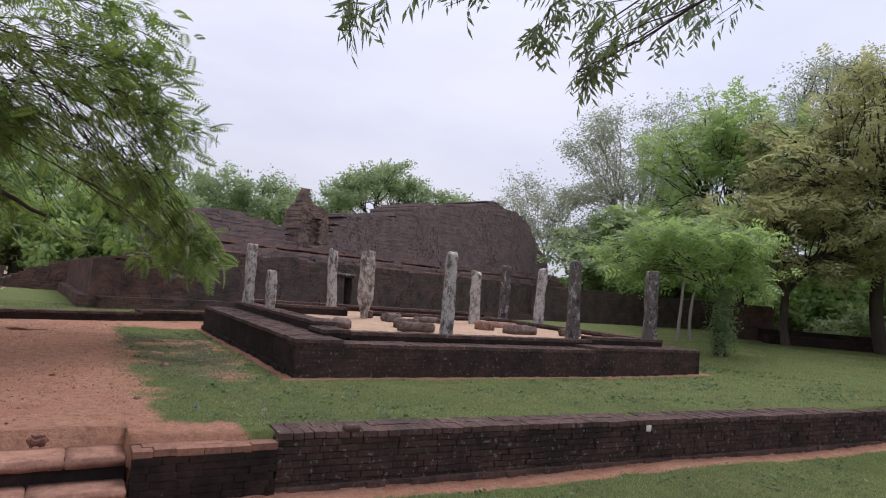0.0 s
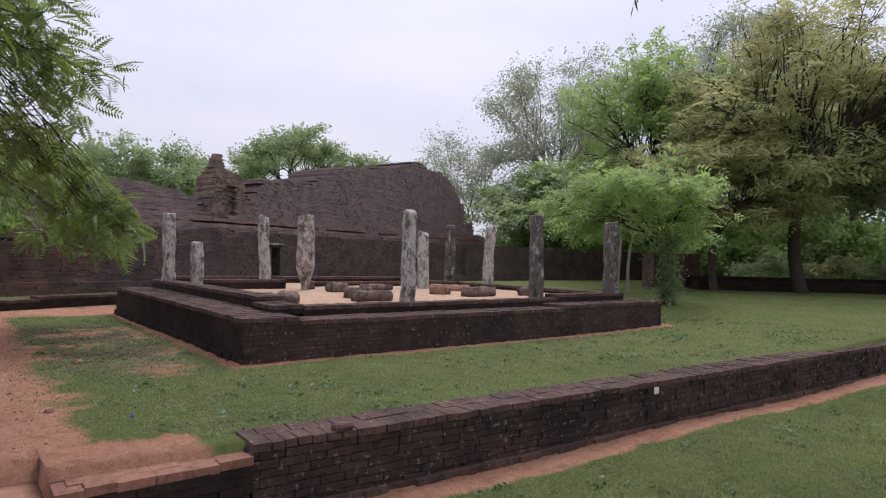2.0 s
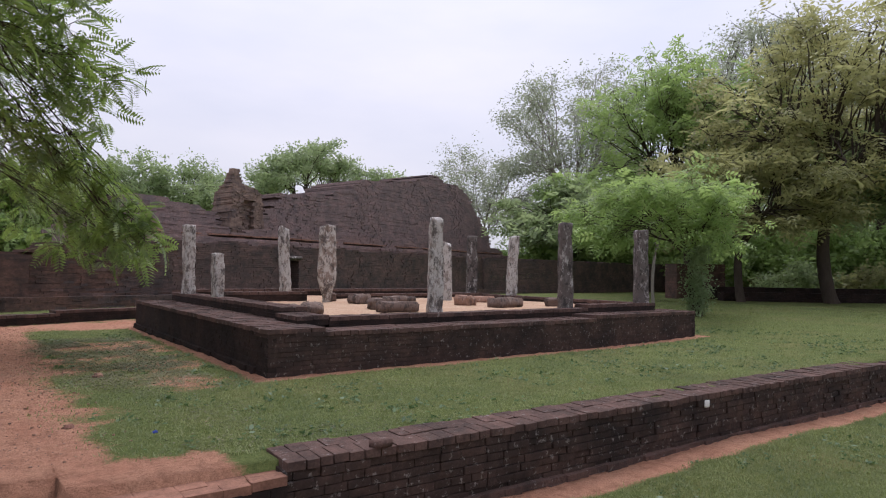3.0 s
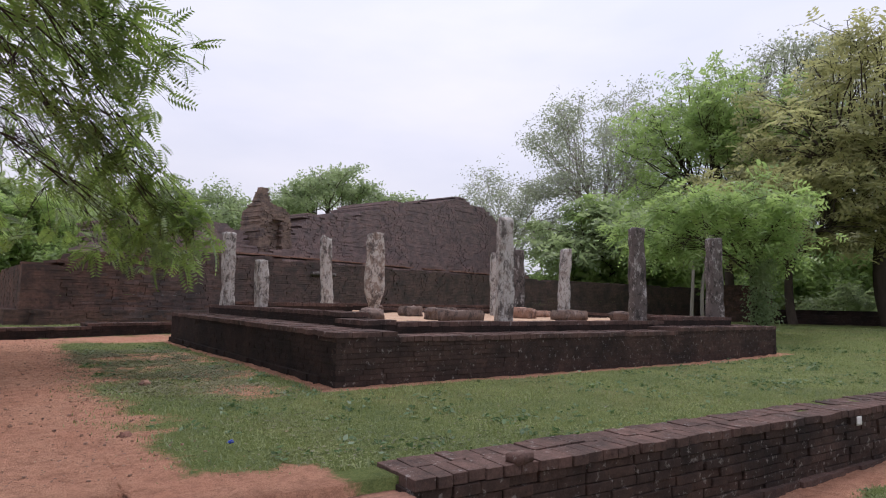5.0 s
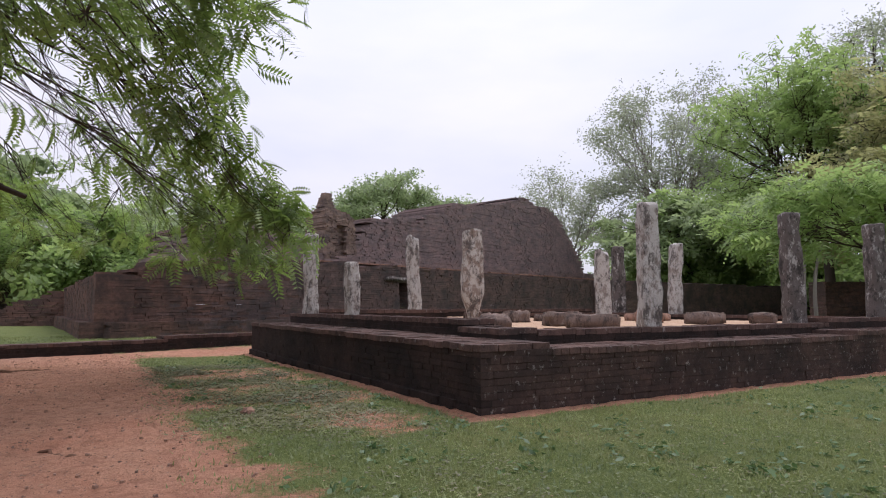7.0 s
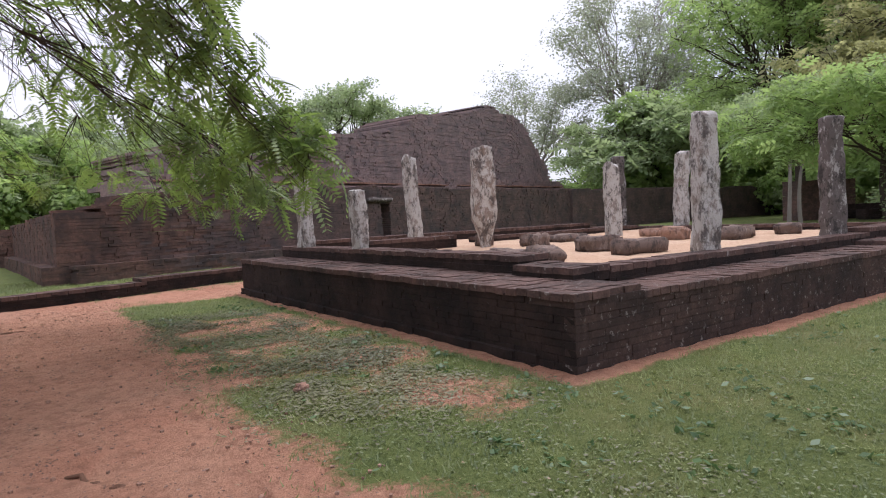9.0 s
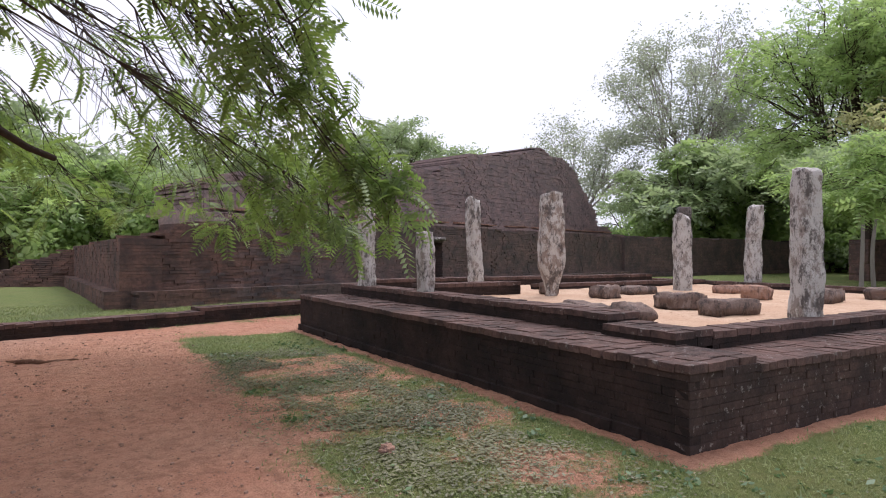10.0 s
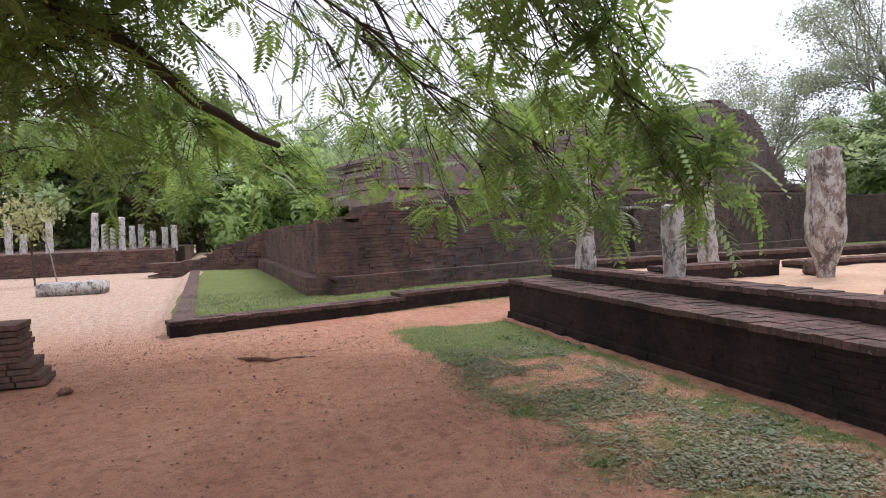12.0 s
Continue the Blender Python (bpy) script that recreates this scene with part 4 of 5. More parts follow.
p["kind"] = "stuff"


# ---- trees ----
def frond(pairs, length, leaflet, width, droop):
    """A feathery leaf: a thin rib with leaflets in pairs, along +x, drooping."""
    vs, fs = [], []
    for i in range(pairs):
        t = (i + 0.6) / pairs
        x, z = length * t, -droop * length * t * t
        sz = leaflet * (0.55 + 0.75 * math.sin(math.pi * min(1, 0.15 + t * 0.8)))
        for sgn in (-1, 1):
            k = len(vs)
            dx, dy, dz = sz * 0.45, sgn * sz, -sz * 0.25
            wx = width * sz / leaflet
            vs += [(x, 0, z), (x + dx * .5 - wx, dy * .5, z + dz * .4), (x + dx, dy, z + dz), (x + dx * .5 + wx, dy * .5, z + dz * .4)]
            fs.append((k, k + 1, k + 2, k + 3))
    k = len(vs)
    w = length * 0.008
    vs += [(0, -w, 0), (0, w, 0), (length, w * .4, -droop * length), (length, -w * .4, -droop * length)]
    fs.append((k, k + 1, k + 2, k + 3))
    return np.array(vs), np.array(fs)


def spray(n, r, leaf, seed):
    """A small bunch of broad leaves, for crowns seen from afar."""
    g = np.random.default_rng(seed)
    vs, fs = [], []
    for i in range(n):
        c = g.normal(0, r, 3) * (1, 1, 0.55)
        d = g.normal(0, 1, 3)
        d[2] = -abs(d[2]) * 0.5
        d /= np.linalg.norm(d)
        s = np.cross(d, g.normal(0, 1, 3))
        s /= np.linalg.norm(s) + 1e-6
        l = leaf * g.uniform(0.7, 1.3)
        k = len(vs)
        vs += [c, c + d * l * .5 + s * l * .27, c + d * l, c + d * l * .5 - s * l * .27]
        fs.append((k, k + 1, k + 2, k + 3))
    return np.array(vs), np.array(fs)


def scatter(tmpl, pos, dirs, rolls, scales):
    """Copies of a template with +x turned to dirs, joined."""
    v, f = tmpl
    d = dirs / (np.linalg.norm(dirs, axis=1)[:, None] + 1e-9)
    up = np.array((0, 0, 1.0))
    s = np.cross(up, d)
    s /= np.linalg.norm(s, axis=1)[:, None] + 1e-6
    u = np.cross(d, s)
    cr, sr = np.cos(rolls)[:, None], np.sin(rolls)[:, None]
    s2, u2 = s * cr + u * sr, u * cr - s * sr
    R = np.stack([d, s2, u2], -1) * scales[:, None, None]
    out = np.einsum("nij,kj->nki", R, v) + pos[:, None]
    fo = f[None] + (np.arange(len(pos)) * len(v))[:, None, None]
    return out.reshape(-1, 3), fo.reshape(-1, f.shape[1])


def make_tree(label, base, trunk_h, trunk_r, clumps, tmpls, per, leaf_mat, bark, seed, lean=(0, 0), limbs=6, twigs=6, stems=1, category="tree", droopy=0.0, spread_k=1.0, limb_r=0.45, extra=(), wiggle=0.1, flat=1.0, tip=0.75, arch=0.12):
    """clumps: (centre, radii). Limbs lead from the trunk to the clumps, twigs spread inside, leaves sit about the twigs."""
    g = np.random.default_rng(seed)
    base = np.array(base, float)
    fork = base + np.array((lean[0], lean[1], trunk_h))
    wood = []
    for st in range(stems):
        o = np.array((g.uniform(-.5, .5), g.uniform(-.5, .5), 0)) * (stems > 1) * trunk_r * 4
        path = bez(base + o - (0, 0, 0.3), (base + fork) / 2 + o + np.array((*g.normal(0, .08 * trunk_h, 2), 0)), fork + o * 2, 10)
        rad = trunk_r * np.interp(np.linspace(0, 1, 10), [0, .12, 1], [1.5, 1, .72]) / math.sqrt(stems)
        wood.append(tube(path, rad, 10))
    for ex in extra:
        t = np.linspace(0, 1, len(ex))
        tt = np.linspace(0, 1, 14)
        pth = np.stack([np.interp(tt, t, ex[:, q]) for q in range(3)], -1) + g.normal(0, 0.02, (14, 3))
        wood.append(tube(pth, np.linspace(0.10, 0.035, 14), 8))

    def wander(p, k):
        """Bends a branch a little, ends kept."""
        n = len(p)
        w = np.cumsum(g.normal(0, 1, (n, 3)), 0)
        w -= w[0] + (w[-1] - w[0]) * np.linspace(0, 1, n)[:, None]
        return p + w * k * np.linalg.norm(p[-1] - p[0]) / n

    cs = np.array([q[0] for q in clumps])
    ang = np.arctan2(cs[:, 1] - fork[1], cs[:, 0] - fork[0])
    order = np.argsort(ang)
    groups = np.array_split(order, min(limbs, len(cs)))
    pos, dirs = [], []
    fine = limb_r < 0.3
    kt_ = 6 if fine else 3
    for gi in groups:
        centre = cs[gi].mean(0)
        hub = fork + (centre - fork) * 0.62 + (0, 0, 0.3 if arch < 0.2 else 1.5)
        c1 = fork + (hub - fork) * 0.5 + np.array((0, 0, 0.15 * np.linalg.norm(hub - fork)))
        main = wander(bez(fork - (0, 0, 0.2), c1, hub, 9), wiggle)
        wood.append(tube(main, np.linspace(trunk_r * 0.55, trunk_r * 0.25, 9) * limb_r / 0.45, 8))
        for q in gi:
            c, r = np.array(clumps[q][0], float), np.array(clumps[q][1], float)
            st = main[g.integers(4, 9)]
            br = bez(st, st + (c - st) * 0.5 + np.array((0, 0, arch * np.linalg.norm(c - st))) + g.normal(0, .1, 3), c, 8)
            br = wander(br, wiggle)
            wood.append(tube(br, np.linspace(trunk_r * 0.24, trunk_r * 0.06, 8) * min(1, limb_r / 0.4), 6 if fine else 5))
            for _ in range(twigs):
                e = g.normal(0, 1, 3)
                e /= np.linalg.norm(e)
                e = c + e * r * g.uniform(0.75, 1.05)
                s0 = br[g.integers(4, 8)]
                tw = bez(s0, s0 + (e - s0) * 0.55 + g.normal(0, .12, 3) * r.mean() + np.array((0, 0, .12 * r[2])), e, kt_ + 1)
                tw = wander(tw, wiggle * 0.6)
                wood.append(tube(tw, np.linspace(trunk_r * 0.07, trunk_r * 0.018, kt_ + 1) * min(1, limb_r / 0.28), 4 if fine else 3))
                n = max(1, int(per / twigs * (clumps[q][2] if len(clumps[q]) > 2 else 1)))
                t = g.uniform(0.12, 1.0, n) ** tip
                idx = np.clip((t * kt_).astype(int), 0, kt_ - 1)
                pp = tw[idx] + (tw[idx + 1] - tw[idx]) * g.random((n, 1))
                dd = (tw[idx + 1] - tw[idx])
                dd = dd / (np.linalg.norm(dd, axis=1)[:, None] + 1e-9) + g.normal(0, 0.95, (n, 3))
                dd[:, 2] = dd[:, 2] * flat - droopy
                pos.append(pp + g.normal(0, 0.13, (n, 3)) * r * spread_k)
                dirs.append(dd)
    pos, dirs = np.concatenate(pos), np.concatenate(dirs)
    th = tagged(new(category), label, category)
    th.location = base
    off = -base
    v, f = join(wood)
    part("trunk", mesh_np("trunk", v + off, f, bark, True), bark, th)
    chunks = []
    pick = g.integers(0, len(tmpls), len(pos))
    for k, tm in enumerate(tmpls):
        m = pick == k
        if m.any():
            chunks.append(scatter(tm, pos[m] + off, dirs[m], g.normal(0, 0.5, m.sum()), g.uniform(0.7, 1.25, m.sum())))
    v, f = join(chunks)
    part("crown", mesh_np("crown", v, f, leaf_mat), leaf_mat, th)
    return th


def crown(centre, radii, n, clump, seed, low=-0.5, keep=None):
    """Clumps over the outer half of an egg-shaped crown."""
    g = np.random.default_rng(seed)
    out = []
    while len(out) < n:
        d = g.normal(0, 1, 3)
        d /= np.linalg.norm(d)
        if d[2] < low:
            continue
        c = np.array(centre) + d * np.array(radii) * g.uniform(0.2, 1.0) ** 0.5
        if keep is not None and not keep(c):
            continue
        k = clump * g.uniform(0.7, 1.35)
        out.append((c, (k, k, k * g.uniform(0.35, 0.7))))
    return out


FRONDS = [frond(8, 0.30, 0.075, 0.0165, 0.3), frond(9, 0.37, 0.082, 0.0175, 0.45), frond(7, 0.24, 0.066, 0.0155, 0.2)]


def lance_spray(n, length, leaf, seed):
    g = np.random.default_rng(seed)
    vs, fs = [], []
    for i in range(n):
        t = (i + 1) / n
        p0 = np.array((length * t, 0, -0.25 * length * t * t))
        a = g.uniform(0.4, 1.1) * (1 if i % 2 else -1)
        d = np.array((math.cos(a), math.sin(a), -g.uniform(0.3, 1.0)))
        d /= np.linalg.norm(d)
        s = np.cross(d, (0, 0, 1.0)) + g.normal(0, .3, 3)
        s /= np.linalg.norm(s)
        l = leaf * g.uniform(0.7, 1.2)
        k = len(vs)
        vs += [p0, p0 + d * l * .4 + s * l * .12, p0 + d * l, p0 + d * l * .4 - s * l * .12]
        fs.append((k, k + 1, k + 2, k + 3))
    k = len(vs)
    vs += [(0, -.002, 0), (0, .002, 0), (length, .001, -.25 * length), (length, -.001, -.25 * length)]
    fs.append((k, k + 1, k + 2, k + 3))
    return np.array(vs), np.array(fs)


LANCE = [lance_spray(7, 0.22, 0.12, s) for s in (11, 12, 13)]
SPRAY_S = [spray(6, 0.16, 0.165, s) for s in (1, 2, 3)]
FINE = [spray(8, 0.12, 0.11, s) for s in (14, 15, 16)]
SPRAY_M = [spray(6, 0.24, 0.23, s) for s in (4, 5, 6)]
SPRIG = [frond(3, 0.46, 0.19, 0.052, 0.3), frond(3, 0.56, 0.21, 0.056, 0.4), frond(2, 0.34, 0.17, 0.05, 0.25)]
SPRIG_NEAR = [frond(3, 0.32, 0.125, 0.034, 0.3), frond(4, 0.40, 0.13, 0.034, 0.4)]
SPRIG_FAR = [frond(2, 0.6, 0.3, 0.085, 0.3), frond(3, 0.75, 0.32, 0.085, 0.4)]
SPRAY_L = [spray(7, 0.34, 0.40, s) for s in (7, 8, 9)]

near = []
for c, r, k in (((-4.9, 5.2, 3.7), (0.8, 0.8, 0.5), 2.0), ((-5.3, 5.6, 4.2), (0.8, 0.8, 0.5), 2.0), ((-4.5, 5.5, 4.2), (0.7, 0.8, 0.4), 1.6), ((-5.9, 5.0, 3.9), (0.8, 0.8, 0.5), 2.0), ((-5.7, 3.9, 3.2), (0.8, 0.8, 0.5), 2.0), ((-5.5, 4.8, 2.8), (0.8, 0.8, 0.4), 1.8), ((-5.9, 2.9, 3.0), (0.7, 0.7, 0.4), 1.8), ((-1.0, 2.4, 1.78), (0.25, 0.35, 0.3), 1.0), ((-0.8, 4.2, 1.75), (0.3, 0.5, 0.35), 1.0), ((-1.15, 5.3, 1.75), (0.4, 0.6, 0.5), 1.2), ((-1.2, 3.6, 1.85), (0.35, 0.6, 0.5), 1.6), ((-1.15, 2.5, 2.1), (0.3, 0.5, 0.45), 1.4), ((-2.4, 6.8, 2.05), (0.7, 0.6, 0.45), 0.8), ((-1.6, 6.1, 1.85), (0.5, 0.5, 0.45), 1.0), ((-1.5, 4.4, 2.1), (0.4, 0.6, 0.45), 1.2),
                ((-3.4, 7.3, 2.1), (0.7, 0.6, 0.4), 0.8), ((-1.75, 3.2, 2.9), (0.4, 0.8, 0.5), 1.6), ((-1.65, 1.9, 3.1), (0.4, 0.6, 0.5), 1.7), ((-1.9, 4.6, 2.9), (0.4, 0.8, 0.5), 1.2), ((-1.6, 2.5, 2.7), (0.35, 0.5, 0.45), 1.6),
                ((-2.0, 1.4, 3.8), (0.5, 0.6, 0.5), 1.7), ((-1.95, 2.6, 3.7), (0.45, 0.8, 0.5), 1.5), ((-2.4, 1.8, 4.5), (0.55, 0.8, 0.5), 1.8), ((-2.6, 3.6, 4.3), (0.6, 0.9, 0.5), 1.5), ((-2.8, 1.2, 5.2), (0.7, 0.8, 0.5), 1.8), ((-3.1, 2.8, 5.2), (0.7, 1.0, 0.5), 1.6),
                ((-2.6, 0.9, 4.2), (0.6, 0.5, 0.6), 1.8), ((-4.0, 0.4, 5.4), (0.9, 0.7, 0.8), 1.6), ((-2.6, 1.1, 3.3), (0.45, 0.5, 0.4), 1.5), ((-5.0, 0.0, 6.2), (1.1, 0.8, 0.9), 1.4), ((-3.6, 0.9, 4.5), (0.7, 0.6, 0.6), 1.5),
                ((-3.0, 5.4, 3.5), (1.0, 1.0, 0.6), 0.3), ((-2.5, 4.4, 3.3), (0.9, 0.9, 0.5), 0.3), ((-3.6, 3.2, 4.3), (1.2, 1.2, 0.6), 0.5), ((-2.9, 6.6, 3.0), (0.9, 0.9, 0.5), 0.35), ((-4.4, 7.2, 2.3), (0.9, 0.8, 0.5), 1.0),
                ((-5.4, 7.4, 2.3), (1.0, 0.9, 0.5), 1.2), ((-6.4, 6.6, 2.5), (1.1, 1.0, 0.6), 1.4), ((-4.6, 5.2, 4.0), (1.2, 1.2, 0.7), 0.8), ((-5.8, 4.6, 4.4), (1.3, 1.3, 0.8), 1.6), ((-5.0, 8.2, 2.5), (0.9, 0.8, 0.45), 1.0),
                ((-6.2, 4.4, 3.3), (1.0, 1.0, 0.6), 1.5), ((-5.3, 3.8, 3.9), (0.9, 0.9, 0.5), 1.2), ((-7.0, 5.6, 3.0), (1.0, 1.0, 0.6), 1.3), ((-6.0, 6.0, 3.4), (1.0, 1.0, 0.6), 1.3), ((-5.5, 3.2, 3.5), (0.7, 0.8, 0.5), 2.2), ((-4.95, 2.9, 3.9), (0.6, 0.7, 0.4), 1.8), ((-6.0, 2.6, 3.7), (0.8, 0.8, 0.5), 2.2), ((-5.3, 4.6, 3.1), (0.8, 0.8, 0.45), 1.6),
                ((-4.2, 1.8, 5.6), (1.3, 1.3, 0.8), 0.9), ((-5.6, 3.4, 4.3), (0.9, 0.9, 0.4), 2.0), ((-4.3, 2.9, 3.75), (0.5, 0.6, 0.3), 1.1), ((-3.75, 3.1, 3.95), (0.5, 0.6, 0.3), 0.9), ((-4.6, 3.5, 3.35), (0.5, 0.6, 0.3), 1.2), ((-4.7, 3.6, 4.4), (0.7, 0.8, 0.4), 1.8), ((-6.4, 3.2, 4.2), (0.9, 0.9, 0.5), 2.0), ((-4.3, 4.2, 3.9), (0.6, 0.8, 0.35), 1.6), ((-5.2, 2.4, 4.4), (0.7, 0.6, 0.35), 1.8), ((-6.6, 5.4, 2.9), (0.8, 0.8, 0.4), 1.8), ((-5.6, 6.2, 2.7), (0.8, 0.7, 0.35), 1.6), ((-4.6, 6.3, 2.75), (0.7, 0.6, 0.3), 1.4), ((-6.2, 1.6, 5.8), (1.5, 1.5, 0.9), 1.0), ((-7.8, 4.2, 5.2), (1.5, 1.5, 0.9), 1.0), ((-3.2, 4.6, 5.0), (1.0, 1.2, 0.6), 1.0),
                ((-7.2, 7.0, 3.2), (1.3, 1.2, 0.7), 1.2), ((-9.5, 4.8, 4.2), (1.5, 1.5, 0.9), 1.0), ((-10.5, 1.0, 4.8), (1.6, 1.6, 0.9), 1.0), ((-8.5, -1.8, 5.2), (1.6, 1.6, 0.9), 1.0), ((-6.0, 8.6, 2.9), (1.1, 1.0, 0.6), 1.0)):
    c = np.array(c)
    if c[0] > -2.9 and 2.6 < c[2] < 3.35:
        c[0] -= 0.5
        k *= 0.55
    elif c[0] > -3.2 and c[2] > 3.35:
        c[0] += 0.25
    near.append((c, r, k if k < 1.25 else 0.6 + 0.52 * k))
BROKEN = [np.array(((-8.0, 1.9, 2.4), (-6.6, 3.4, 3.6), (-5.3, 4.5, 3.35), (-4.5, 5.0, 2.8), (-3.75, 5.45, 2.38)))]
make_tree("spreading tree with drooping feathery green leaves", (-8.6, 1.4, 0), 3.4, 0.24, near, FRONDS, 72, M_LEAF_NEAR, M_BARK, 22, (0.5, 0.5), 7, 18, droopy=0.12, limb_r=0.115, extra=BROKEN, wiggle=0.26, spread_k=1.3, tip=0.7, arch=0.2, flat=0.65)

# limb of another tree hanging over the start of the walk
over = []
for c, r in (((-1.6, -5.6, 3.5), (0.12, 0.12, 0.2)), ((-0.9, -5.6, 3.75), (0.3, 0.2, 0.16)), ((0.05, -5.6, 3.9), (0.3, 0.2, 0.2)), ((0.6, -5.6, 3.9), (0.35, 0.2, 0.25)), ((0.38, -5.6, 3.45), (0.10, 0.1, 0.2)), ((1.5, -5.6, 4.3), (0.4, 0.3, 0.2)), ((-2.7, -5.5, 3.9), (0.2, 0.2, 0.12)),
             ((3.0, -9.5, 6.2), (1.3, 1.3, 0.7)), ((5.0, -12.5, 6.5), (1.5, 1.5, 0.8)), ((1.5, -7.8, 5.4), (0.9, 0.9, 0.4))):
    over.append((np.array(c), r))
# unseen leaf clumps, added only to shade the lower lawn
for c in ((6.0, -7.4, 6.8), (8.5, -8.2, 7.2), (3.2, -8.4, 6.0), (6.0, -10.0, 7.0), (10.5, -8.8, 7.4), (8.0, -11.0, 7.0)):
    over.append((np.array(c), (1.7, 1.5, 0.7), 5.0))
make_tree("tree with a leafy limb over the walk and added unseen shading clumps", (4.2, -11.0, -0.2), 5.2, 0.2, over, LANCE, 40, M_LEAF_LANCE, M_BARK, 23, (0, 0.3), 3, 6, droopy=0.7, limb_r=0.2)


def polar(az, d, x0=-3.0, y0=-8.6):
    return x0 + d * math.sin(radians(az)), y0 + d * math.cos(radians(az))


# ivy-clad tree by the platform corner, its low bright crown
x, y = polar(57.2, 20.5)
make_tree("leaning tree with an ivy-clad trunk and bright crown", (x, y, 0.25), 1.9, 0.18, crown((x - 0.3, y + 1.2, 3.3), (2.7, 3.0, 1.35), 58, 0.7, 31, -0.8), SPRIG_NEAR, 46, M_LEAF_BRIGHT, M_BARK, 32, (0.4, 0.4), 7, 6, droopy=0.2, spread_k=1.9, flat=0.5, limb_r=0.16, wiggle=0.3)
gi = np.random.default_rng(33)
n = 420
iv = np.stack([x + gi.normal(0, 0.15, n), y + gi.normal(0, 0.15, n), 0.3 + 2.0 * gi.random(n)], -1)
ivy = tagged(new("ivy"), "leafy ivy climbing the tree trunk", "plant")
v, f = scatter(FINE[0], iv, gi.normal(0, 1, (n, 3)), gi.normal(0, 1, n), gi.uniform(.6, 1.0, n))
part("leaves", mesh_np("leaves", v, f, M_LEAF_DARK), M_LEAF_DARK, ivy)

# thin pale stems behind the platform
for i, (az, d) in enumerate(((53.2, 26), (54.3, 26.5))):
    x, y = polar(az, d)
    make_tree("slender pale-barked tree beside the outer wall", (x, y, 0.3), 2.4, 0.07, crown((x + .5, y + .5, 4.0), (2.2, 2.2, 1.2), 12, 0.8, 34 + i), FINE, 130, M_LEAF_MID, M_BARK_PALE, 36 + i, (0.4, 0.1), 3, 6)

TREES = (
    # label, azimuth, distance, trunk height and radius, crown centre height, radii, clumps, clump size, leaves per clump, sprays, leaf, bark
    ("broad bright green tree with layered branches", 57.5, 38, 4.5, 0.26, 8.4, (6.2, 6.2, 6.0), 160, 1.25, 66, SPRIG, M_LEAF_BRIGHT, M_BARK),
    ("tall grey-green tree with thin open crown", 48.0, 60, 7.0, 0.34, 13.8, (8.2, 8.2, 7.6), 85, 1.9, 75, SPRAY_M, M_LEAF_GREY, M_BARK_PALE),
    ("low grey-green tree with open crown", 40.5, 62, 5.0, 0.26, 8.8, (6.5, 6.0, 5.4), 55, 1.7, 60, SPRAY_M, M_LEAF_GREY, M_BARK_PALE),
    ("tall dark tree with an open knotted crown", 63.5, 58, 9.0, 0.5, 15.5, (9.5, 9.5, 7.4), 80, 1.9, 75, SPRAY_M, M_LEAF_GREY, M_BARK),
    ("large olive tree with drooping branches", 68.0, 33, 4.4, 0.3, 8.0, (6.0, 6.0, 6.0), 165, 1.2, 62, SPRIG, M_LEAF_OLIVE, M_BARK),
    ("dense green tree beyond the lawn", 77.0, 38, 4.0, 0.4, 7.0, (7.0, 7.0, 5.5), 110, 1.5, 56, SPRIG_FAR, M_LEAF_MID, M_BARK),
    ("tall grey-green tree beyond the lawn", 72.0, 55, 7.0, 0.4, 12.0, (8.5, 8.5, 6.5), 75, 1.9, 75, SPRAY_M, M_LEAF_GREY, M_BARK),
    ("yellow-green tree with layered foliage", 61.5, 31, 2.6, 0.2, 4.8, (4.6, 4.6, 2.8), 100, 0.95, 66, SPRIG, M_LEAF_OLIVE, M_BARK),
    ("dense mid-green tree behind the outer wall", 49.0, 47, 3.5, 0.26, 5.0, (6.4, 6.0, 3.6), 95, 1.3, 56, SPRIG_FAR, M_LEAF_MID, M_BARK),
    ("leafy bright tree behind the outer wall", 52.0, 50, 3.6, 0.2, 6.0, (6.6, 5.0, 3.8), 110, 1.4, 52, SPRIG_FAR, M_LEAF_BRIGHT, M_BARK),
    ("round leafy tree beyond the temple ruin", 24.3, 90, 9.0, 0.5, 13.6, (9.5, 8, 6.4), 66, 2.0, 85, SPRAY_L, M_LEAF_MID, M_BARK),
    ("low round tree beyond the temple ruin", 12.5, 85, 7.0, 0.5, 10.5, (10, 8, 4.6), 60, 2.1, 90, SPRAY_L, M_LEAF_MID, M_BARK),
    ("small tree behind the ruined mound", 31.5, 92, 8.0, 0.4, 12.0, (6, 6, 4.4), 36, 1.9, 80, SPRAY_L, M_LEAF_MID, M_BARK),
    ("bright green tree rising behind the sloping wall", -0.5, 41, 2.5, 0.25, 3.7, (4.2, 3.4, 2.6), 60, 1.1, 80, SPRIG, M_LEAF_BRIGHT, M_BARK),
    ("leafy tree rising behind the outer wall", 5.5, 46, 2.8, 0.25, 3.8, (4.0, 3.4, 2.2), 44, 1.2, 110, SPRAY_M, M_LEAF_MID, M_BARK),
    ("tree beyond the temple ruin", 4.0, 80, 5.5, 0.5, 8.5, (10, 8, 5), 55, 2.1, 90, SPRAY_L, M_LEAF_MID, M_BARK),
)
